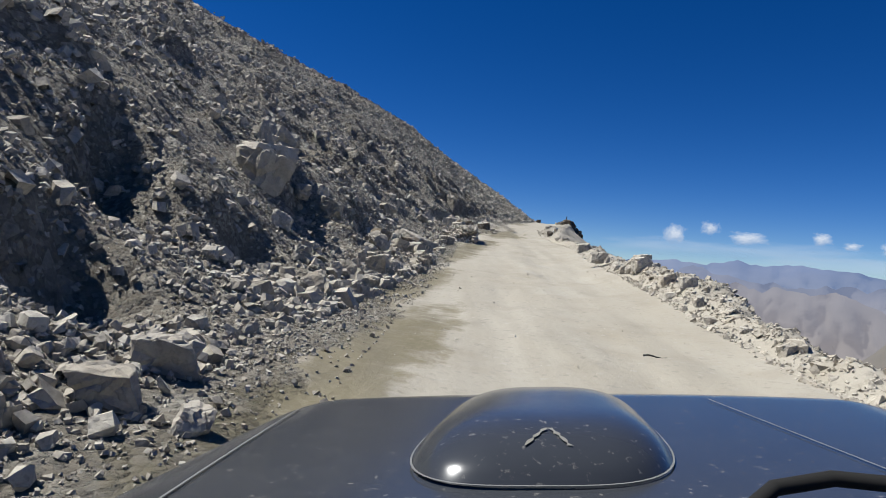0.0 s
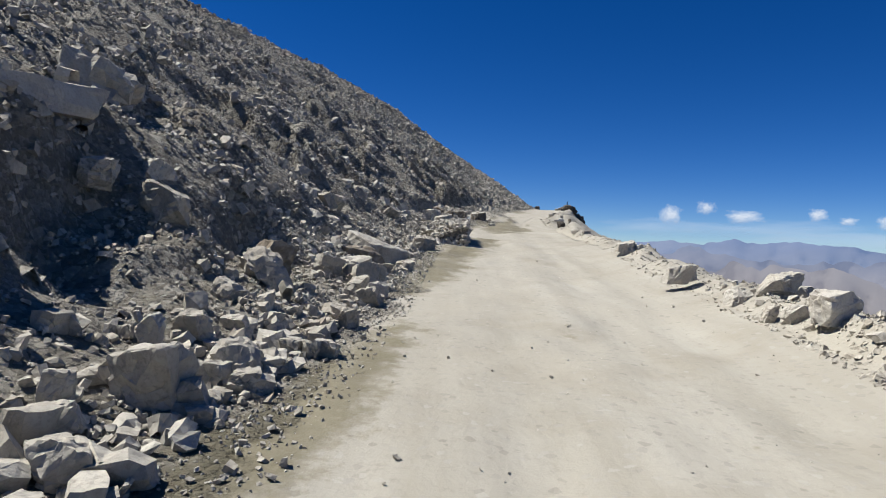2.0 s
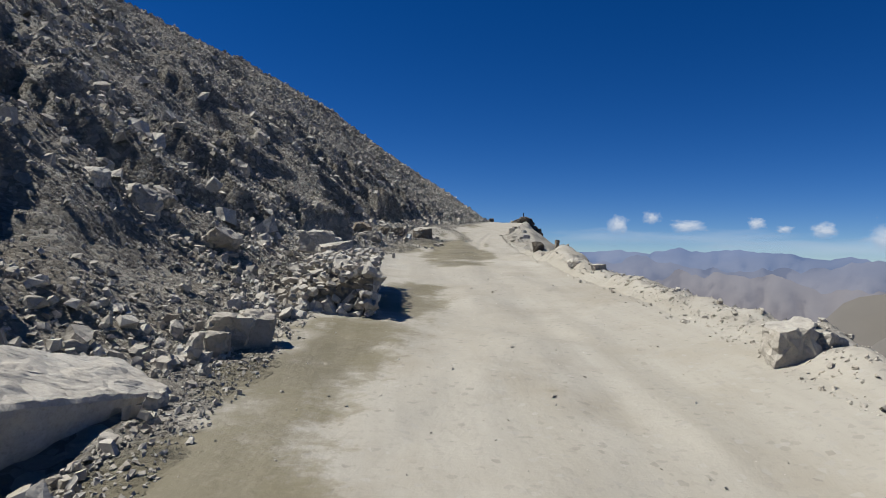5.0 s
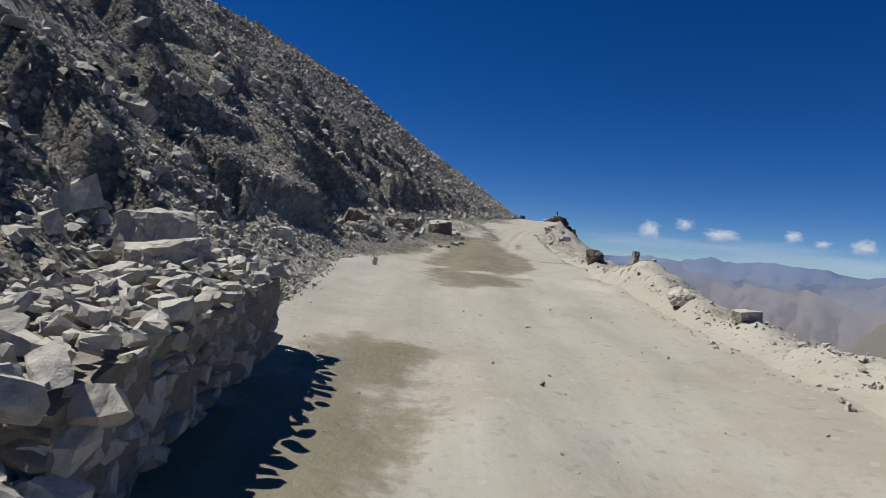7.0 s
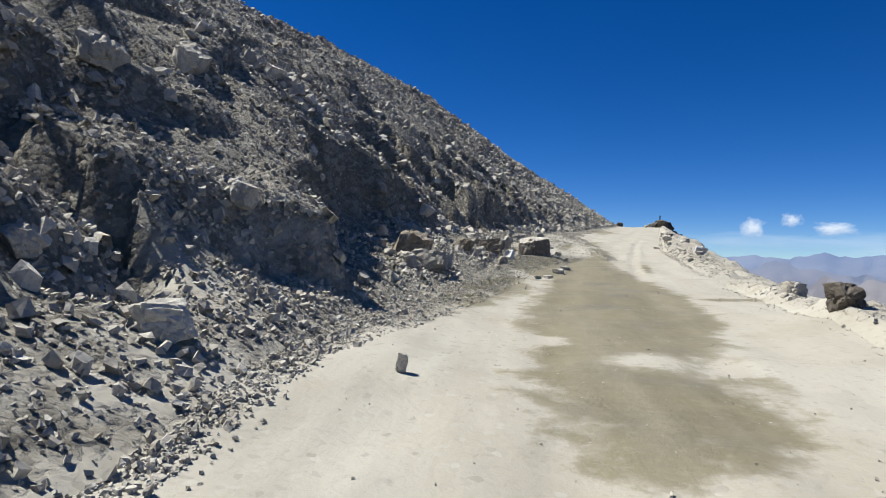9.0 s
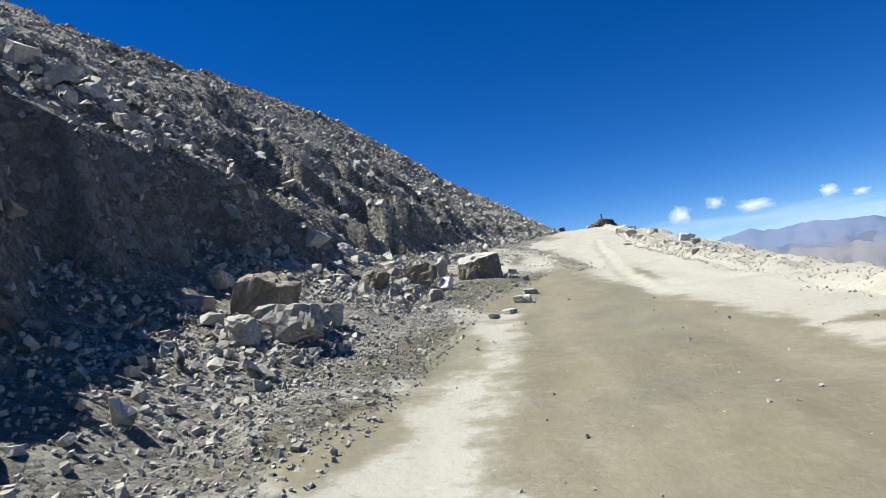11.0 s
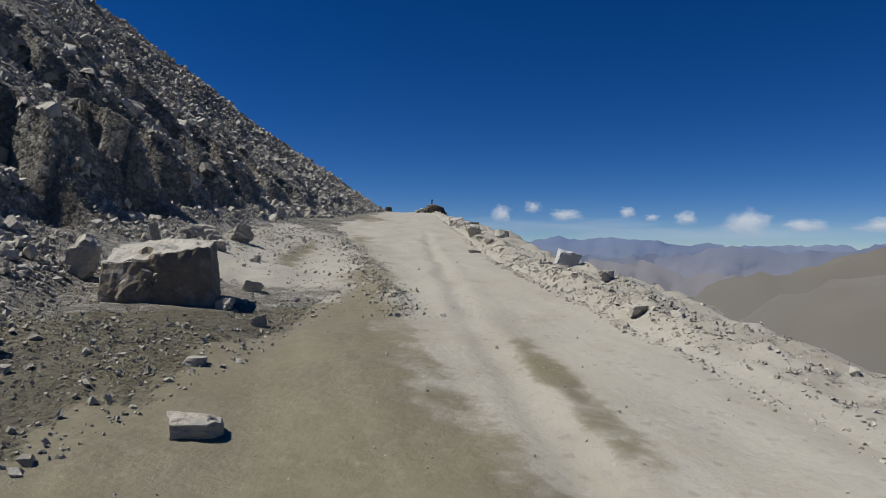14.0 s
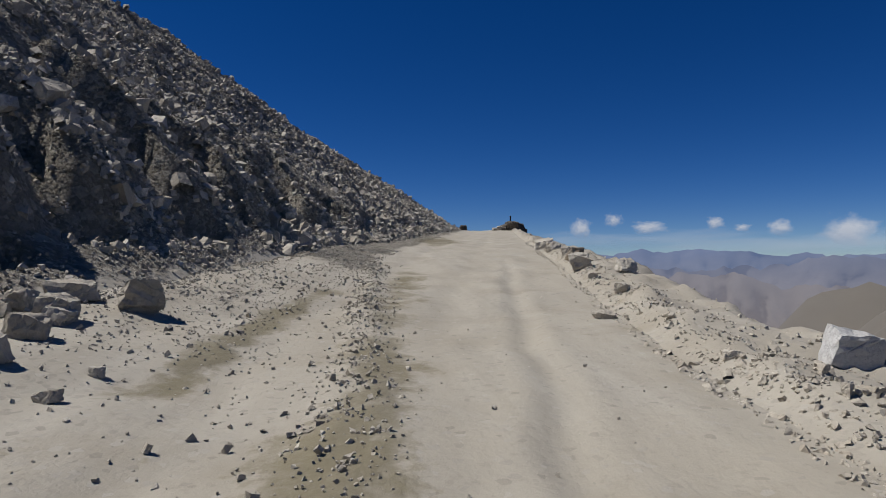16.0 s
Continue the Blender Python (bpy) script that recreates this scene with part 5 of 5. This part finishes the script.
def stone_heap(x0, x1, y0, y1, top):
    """Loose stones stacked into a rough low wall beside the road: upright on the road's side, flat stones on top."""
    rng = random.Random(9)
    heap = new("stone_heap")
    base = float(road_z((y0 + y1) / 2)) + 0.02
    heap.location = ((x0 + x1) / 2, (y0 + y1) / 2, base)
    tagged(heap, "rough roadside wall of stacked pale stones", "stone heap")

    def ground_tilt(y):
        return float(road_z(y)) - float(road_z((y0 + y1) / 2))

    def sag(x, y):
        """How far the top falls away towards the slope and the near end."""
        return 0.3 * max(0, heap.location.x - 0.2 - x) + max(0, y0 + 0.9 - y) * max(0, x1 - 0.35 - x) * 0.45 + 0.12 * max(0, y0 + 0.5 - y)

    round_ones, flat_ones = [], []
    for k in range(22):
        flat = k > 10
        bm = boulder_mesh(400 + k, (1.9, rng.uniform(1.2, 1.9), rng.uniform(0.45, 0.75) if flat else rng.uniform(1.1, 1.6)), 3, 15 if flat else 30, 0.09, 150)
        for v in bm.verts:
            v.co.z -= 0.3 if flat else 0.65
        me = bpy.data.meshes.new("stone")
        bm.to_mesh(me)
        bm.free()
        me.materials.append(ROCK_PALE)
        (flat_ones if flat else round_ones).append(me)
    core = bmesh.new()
    bmesh.ops.create_cube(core, size=1)
    bmesh.ops.subdivide_edges(core, edges=core.edges[:], cuts=23, use_grid_fill=True)
    for v in core.verts:
        out = 0.94 + 0.05 * (v.co.z + 0.5)
        v.co = Vector((v.co.x * (x1 - x0) * out, v.co.y * (y1 - y0) * 0.93, (v.co.z + 0.44) * top * 0.96))
        v.co.z -= sag(v.co.x + heap.location.x, v.co.y + heap.location.y) * max(0, v.co.z) / (top * 0.9)
        d = noise.voronoi(v.co * 7)[0]
        v.co += Vector((v.co.x, v.co.y, 0)).normalized() * (0.05 * noise.noise(v.co * 4) + 0.16 * (d[1] - d[0]) - 0.06) + Vector((0, 0, 0.05 * noise.noise(v.co * 4)))
        v.co.z += ground_tilt(v.co.y + heap.location.y)
    part("core", core, EARTH, heap)

    def put(x, y, z, s, meshes, tilt, squash=1.0):
        ob = new("stone", rng.choice(meshes))
        ob.parent = heap
        ob.matrix_basis = pose(x - heap.location.x, y - heap.location.y, z + ground_tilt(y), rng.gauss(0, tilt), rng.gauss(0, tilt), rng.uniform(0, 360)) @ Matrix.Diagonal((s * rng.uniform(0.8, 1.25), s * rng.uniform(0.75, 1.1), s * squash * rng.uniform(0.75, 1.1), 1))

    # stones showing in the road's side, flush with it
    for _ in range(120):
        s = rng.uniform(0.05, 0.13)
        put(x1 - 0.04 - s * 0.55, rng.uniform(y0, y1), rng.uniform(0.03, top * 0.85), s, round_ones, 25)
    # rounded stones of the end, in rough courses
    for k in range(5):
        x = x0 - 0.15
        while x < x1 - 0.03:
            s = rng.uniform(0.085, 0.15)
            put(x + s * 0.6, y0 + 0.02 + 0.08 * k - 0.25 * max(0, x1 - 0.7 - x) * (k < 2), (top - sag(x, y0)) * (k + 0.35) / 5.2, s, round_ones, 35, 0.8)
            x += s * 1.55
    # flat stones on top, jutting a little over the road's side
    for row in range(9):
        y = y0 - 0.05
        while y < y1 + 0.05:
            s = rng.uniform(0.045, 0.085) if rng.random() < 0.88 else rng.uniform(0.09, 0.13)
            x = x1 + 0.02 - s * 0.8 - row * 0.155 + rng.gauss(0, 0.04)
            put(x, y + s * 0.7, top + rng.uniform(-0.06, 0.06) - sag(x, y), s, flat_ones if rng.random() < 0.55 else round_ones, 18)
            y += s * 1.7
    # stones slumped against its foot on the slope's side
    for _ in range(34):
        x = rng.uniform(x0 - 0.75, x0 + 0.35)
        y = rng.uniform(y0 - 0.75, y0 + 0.35)
        put(x, y, float(height(x, y)) - float(road_z(y)) + 0.04, rng.uniform(0.05, 0.13), round_ones, 40, 0.8)
    return heap


def marked_block():
    """A small painted block with writing too faint to read."""
    at = Vector((3.27, 60.45, float(height(3.27, 60.45)) + 0.02))
    ob = new("painted_block")
    ob.matrix_world = Matrix.Translation(at) @ pose(0, 0, 0, -30, 4, -34) @ Matrix.Scale(0.8, 4)
    tagged(ob, "small white-painted stone block with faded dark lettering", "painted block")
    bm = bmesh.new()
    bmesh.ops.create_cube(bm, size=1)
    for v in bm.verts:
        v.co = Vector((v.co.x * 0.34, v.co.y * 0.22, (v.co.z + 0.5) * 0.40))
        v.co += Vector((0.015, 0.01, 0.015)) * noise.noise(v.co * 11)
    bmesh.ops.bevel(bm, geom=bm.edges[:], offset=0.018, segments=2, affect="EDGES")
    part("block", bm, PAINT, ob)
    for x, z, w in ((-0.02, 0.30, 0.17), (0.01, 0.25, 0.12)):
        bm = bmesh.new()
        bmesh.ops.create_cube(bm, size=1)
        for v in bm.verts:
            v.co = Vector((x + v.co.x * w, -0.112 + v.co.y * 0.006, z + v.co.z * 0.02))
        part("lettering_bar", bm, FADED, ob)


def marker_post():
    ob = new("marker_post")
    x, y = 27.9, 149.4
    ob.location = (x, y, float(height(x, y)) + 1.0)
    tagged(ob, "short dark marker post standing on rocks at the bend", "post")
    bm = bmesh.new()
    bmesh.ops.create_cone(bm, cap_ends=True, segments=10, radius1=0.11, radius2=0.09, depth=1.7)
    part("shaft", bm, DARK, ob)
    bm = bmesh.new()
    bmesh.ops.create_uvsphere(bm, u_segments=10, v_segments=6, radius=0.13)
    part("cap", bm, DARK, ob).location = (0, 0, 0.88)


def stick():
    bm = bmesh.new()
    bmesh.ops.create_cone(bm, cap_ends=True, segments=7, radius1=0.012, radius2=0.008, depth=0.30)
    bmesh.ops.subdivide_edges(bm, edges=[e for e in bm.edges if e.calc_length() > 0.2], cuts=4)
    for v in bm.verts:
        v.co.x += 0.02 * math.sin(v.co.z * 16)
    ob = part("stick", bm, DARK)
    ob.matrix_world = pose(3.63, 7.62, float(height(3.63, 7.62)) + 0.012, 0, 88, 8)
    tagged(ob, "thin dark stick lying on the dusty road", "stick")


def flat_material(name, colour, rough, metal=0.0, spots=0.0):
    m, nt, bsdf = nodes_of(name)
    p = world_place(nt)
    n = noise_tex(nt, p, 7, 6, 0.65)
    f = noise_tex(nt, p, 60, 3, 0.6)
    dark = tuple(c * 0.72 for c in colour)
    col = mix(nt, n, dark, colour)
    if spots:
        col = mix(nt, ramp(nt, f, [(0.62, (0, 0, 0)), (0.75, (spots, spots, spots))]), col, (0.5, 0.47, 0.42))
    nt.links.new(col, bsdf.inputs["Base Color"])
    nt.links.new(mix(nt, n, (rough, rough, rough), (min(1, rough * 1.6),) * 3), bsdf.inputs["Roughness"])
    bsdf.inputs["Metallic"].default_value = metal
    bsdf.inputs["Specular IOR Level"].default_value = 0.2 if rough > 0.6 else 0.5
    return m


EARTH = rock_material("dry_packed_earth", True, (0.2, 0.18, 0.148), (0.24, 0.216, 0.178), 0.15)
PAINT = flat_material("worn_white_paint", (0.64, 0.631, 0.615), 0.7)
FADED = flat_material("faded_lettering", (0.16, 0.16, 0.17), 0.8)
DARK = flat_material("dark_paint", (0.03, 0.03, 0.03), 0.7)
BODY = flat_material("dusty_dark_car_paint", (0.054, 0.060, 0.071), 0.13, 0.2, 0.35)
RUBBER = flat_material("black_rubber", (0.018, 0.018, 0.018), 0.8)
METAL = flat_material("dull_wheel_metal", (0.262, 0.262, 0.271), 0.4, 0.9)
STAIN = flat_material("pale_dropping_stain", (0.22, 0.215, 0.2), 0.9)
SEAM = flat_material("dusty_panel_seam", (0.17, 0.175, 0.18), 0.8)

wedge_slab()
block_boulder()
stone_heap(1.0, 2.38, 31.6, 35.3, 0.78)
boulder("boulder", 1.45, 34.9, (0.66, 0.54, 0.46), 20, 311, ROCK_PALE, "rounded pale boulder resting on the roadside stone heap", GROUP_G, sink=0, lift=0.38, chunk=33)
boulder("boulder", 0.95, 36.0, (0.8, 0.65, 0.5), -15, 312, ROCK_PALE, "flat-topped pale boulder beside the roadside stone heap", GROUP_G, sink=0, lift=0.35)
boulder("stone", 2.56, 42.9, (0.10, 0.08, 0.18), 10, 313, ROCK, "small upright pointed stone on the pale shoulder", GROUP_B, sink=0.05, chunk=36, rough=0.09, lean=(6, 9))
boulder("boulder", 12.14, 68.5, (0.52, 0.26, 0.42), -8, 314, ROCK_WHITE := rock_material("whitish_quartz_rock", False, (0.43, 0.435, 0.445), (0.46, 0.465, 0.47), 0.08), "angular whitish rock standing on the outer verge", GROUP_R, sink=0.22, chunk=12, lean=(-6, 19))
bend = random.Random(4)
for k in range(22):
    x, y = 25.6 + 5.4 * (k % 11) / 10 + bend.gauss(0, 0.3), 148.8 + bend.gauss(0, 0.7)
    w = bend.uniform(0.5, 1.0) if x < 27 else bend.uniform(1.1, 1.9)
    # past x 26.6 the darker rock colour paints the outcrop's shaded outer side
    boulder("boulder", x, y, (w, w * 0.85, w * bend.uniform(0.6, 0.9)), x * 50, int(x * 100), ROCK if x < 26.6 else ROCK_DARK, "broken rock at the outer edge of the far bend", "rocks at the far bend", sink=0.3, rough=0.06)
boulder("boulder", 22.2, 156.0, (1.2, 1.0, 0.9), 20, 333, ROCK_DARK, "dark rock at the inner edge of the far bend", "rocks at the far bend", sink=0.1)
boulder("boulder", 8.5, 47.6, (0.46, 0.5, 0.46), 10, 316, ROCK_DARK, "dark rock at the crumbling outer edge of the road", GROUP_R, sink=0.3)
boulder("boulder", 6.08, 21.35, (0.62, 0.46, 0.36), 8, 318, ROCK_PALE, "large pale flat-topped boulder on the outer verge", GROUP_R, sink=0.0, chunk=16, lift=0.10)
for x, y, w, h in ((5.2, 59.1, 0.34, 0.16), (4.85, 57.3, 0.36, 0.19), (4.16, 55.75, 0.30, 0.13), (4.5, 56.35, 0.28, 0.11), (5.0, 60.6, 0.2, 0.09)):
    boulder("stone", x, y, (w, w * 0.8, h), x * 70, int(y * 10), ROCK_PALE, LABEL_M, GROUP_M, sink=0.3)
marked_block()
marker_post()
stick()


# ---- the vehicle's front, as it stands at the start ----

def mid(f):
    return 0.12 + 0.17 * f


def bonnet_z(c, f):
    """Bonnet's height under the eye, c across from its middle, f ahead."""
    side = max(0.0, abs(c) - 0.74)
    nose = max(0.0, f - 1.85)
    return -0.335 - 0.052 * f - 0.03 * c * c - 1.1 * side * side - 0.9 * nose * nose


def sheet(fn, nu, nv):
    bm = bmesh.new()
    g = [[bm.verts.new(fn(i / (nu - 1), j / (nv - 1))) for j in range(nv)] for i in range(nu)]
    for i in range(nu - 1):
        for j in range(nv - 1):
            bm.faces.new((g[i][j], g[i + 1][j], g[i + 1][j + 1], g[i][j + 1]))
    for f in bm.faces:
        f.smooth = True
    return bm


def solid(bm, thick):
    bmesh.ops.recalc_face_normals(bm, faces=bm.faces)
    bmesh.ops.solidify(bm, geom=bm.faces[:], thickness=thick)
    return bm


def vehicle_front():
    base = look((1.095, 0.032, 1.043), (1.072, 2.032, 1.051), 4.3)
    car = new("vehicle")
    car.matrix_world = base @ Matrix(((1, 0, 0, 0), (0, 0, 1, 0), (0, -1, 0, 0), (0, 0, 0, 1)))
    tagged(car, "dusty dark blue-grey off-road vehicle front with a bonnet scoop", "vehicle")

    def place(a, b):
        c = (a - 0.5) * 1.90
        reach = 2.18 - 0.36 * abs(c / 0.95) ** 3.5
        f = 0.72 + b * (reach - 0.72)
        return Vector((mid(f) + c, f, bonnet_z(c, f)))

    bonnet = part("bonnet", solid(sheet(place, 61, 41), 0.012), BODY, car)

    def dome(a, b):
        ang, r = 2 * math.pi * a, b
        ca, sa = math.cos(ang), math.sin(ang)
        sq = (abs(ca) ** 3.2 + abs(sa) ** 3.2) ** (-1 / 3.2)
        f = 1.42 + r * sq * sa * 0.40
        c = r * sq * ca * 0.275 * (1.0 - 0.20 * (f - 1.02) / 0.8)
        lift = 0.085 * (1 - r ** 4.5) ** 0.8 * (1 - 0.25 * (f - 1.02) / 0.8) - 0.003
        return Vector((mid(f) + c - 0.135, f, bonnet_z(c, f) + lift))

    def scoop_lift(c, f):
        r = min(1, (abs(c / (0.275 * (1.0 - 0.20 * (f - 1.02) / 0.8))) ** 3.2 + abs((f - 1.42) / 0.40) ** 3.2) ** (1 / 3.2))
        return 0.085 * (1 - r ** 4.5) ** 0.8 * (1 - 0.25 * (f - 1.02) / 0.8)

    scoop = part("bonnet_scoop", sheet(dome, 65, 25), BODY, car, "smooth dark raised bonnet scoop")
    for side in (-1, 1):
        def streak(a, b, side=side):
            c, f = side * (0.003 + 0.036 * b) + 0.01 + (a - 0.5) * (0.007 + 0.006 * math.sin(b * 19 + side)), 1.15 - 0.06 * b
            return Vector((mid(f) + c - 0.135, f, bonnet_z(c, f) + scoop_lift(c, f)))
        part("pale_streak", sheet(streak, 3, 9), STAIN, scoop)

    def rim(a, b):
        ang = 2 * math.pi * a
        ca, sa = math.cos(ang), math.sin(ang)
        sq = (abs(ca) ** 3.2 + abs(sa) ** 3.2) ** (-1 / 3.2) * (0.990 + 0.012 * b)
        f = 1.42 + sq * sa * 0.40
        c = sq * ca * 0.275 * (1.0 - 0.20 * (f - 1.02) / 0.8)
        return Vector((mid(f) + c - 0.135, f, bonnet_z(c, f) + 0.006))

    part("rim_seam", sheet(rim, 97, 3), SEAM, scoop, "thin pale dusty seam round the scoop")
    for side in (-1, 1):
        def fold(a, b, side=side):
            f = 0.76 + 1.05 * b
            c = (-0.72 - 0.12 * b if side < 0 else 0.58 - 0.25 * b) + (a - 0.5) * 0.005
            return Vector((mid(f) + c, f, bonnet_z(c, f) + 0.004))
        part("crease_line", sheet(fold, 3, 21), SEAM, bonnet, "thin pale dusty crease along the bonnet")

    def flank(side):
        def fn(a, b):
            f = -0.1 + 2.05 * a
            c = side * (0.95 + 0.05 * math.sin(math.pi * min(1, b * 1.6)))
            arch = math.hypot((f - 1.35) / 0.46, 0) < 1
            low = -1.02 if not arch else -1.10 + 0.46 * math.sqrt(max(0, 1 - ((f - 1.35) / 0.46) ** 2))
            top = bonnet_z(0.95, max(f, 0.7)) - 0.004
            return Vector((mid(f) + c, f, top + (low - top) * b))
        return fn

    for side in (-1, 1):
        part("fender", solid(sheet(flank(side), 60, 14), 0.01), BODY, car)

    def nose(a, b):
        c = (a - 0.5) * 1.90
        f = 2.18 - 0.36 * abs(c / 0.95) ** 3.5
        top = bonnet_z(c, f) - 0.004
        return Vector((mid(f) + c, f + 0.07 * math.sin(math.pi * b), top + (-1.1 - top) * b))

    part("front_panel", solid(sheet(nose, 41, 12), 0.012), BODY, car)
    bm = bmesh.new()
    bmesh.ops.create_cube(bm, size=1)
    for v in bm.verts:
        v.co = Vector((mid(1.9) + v.co.x * 1.7, 2.2 + v.co.y * 0.16, -1.08 + v.co.z * 0.2))
    bmesh.ops.bevel(bm, geom=bm.edges[:], offset=0.04, segments=3, affect="EDGES")
    part("bumper", bm, RUBBER, car)
    for side in (-1, 1):
        x = mid(1.35) + side * 0.80
        bm = bmesh.new()
        bmesh.ops.create_cone(bm, cap_ends=True, segments=40, radius1=0.37, radius2=0.37, depth=0.24, matrix=pose(0, 0, 0, 0, 90, 0))
        bmesh.ops.bevel(bm, geom=[e for e in bm.edges if abs(e.verts[0].co.x - e.verts[1].co.x) < 0.01], offset=0.04, segments=3, affect="EDGES")
        wheel = new("wheel")
        wheel.parent = car
        wheel.location = (x, 1.35, -1.19)
        part("tyre", bm, RUBBER, wheel)
        bm = bmesh.new()
        bmesh.ops.create_cone(bm, cap_ends=True, segments=32, radius1=0.22, radius2=0.19, depth=0.26, matrix=pose(0, 0, 0, 0, 90, 0))
        part("rim", bm, METAL, wheel)
    # wiper lying along the foot of the windscreen
    curve = bpy.data.curves.new("wiper_arm", "CURVE")
    curve.dimensions = "3D"
    curve.bevel_depth = 0.011
    sp = curve.splines.new("POLY")
    pts = [(0.72, 0.78, -0.318), (0.62, 0.83, -0.312), (0.53, 0.86, -0.312), (0.45, 0.86, -0.325), (0.40, 0.82, -0.335)]
    sp.points.add(len(pts) - 1)
    for p, q in zip(sp.points, pts):
        p.co = (*q, 1)
    curve.materials.append(RUBBER)
    wiper = new("wiper", curve)
    wiper.parent = car
    for k in range(9):
        bm = bmesh.new()
        bmesh.ops.create_cube(bm, size=1)
        for v in bm.verts:
            v.co = Vector((0.43 + 0.022 * k + v.co.x * 0.005, 0.80 + v.co.y * 0.06, -0.335 + v.co.z * 0.01))
        part("cowl_rib", bm, RUBBER, car)


vehicle_front()
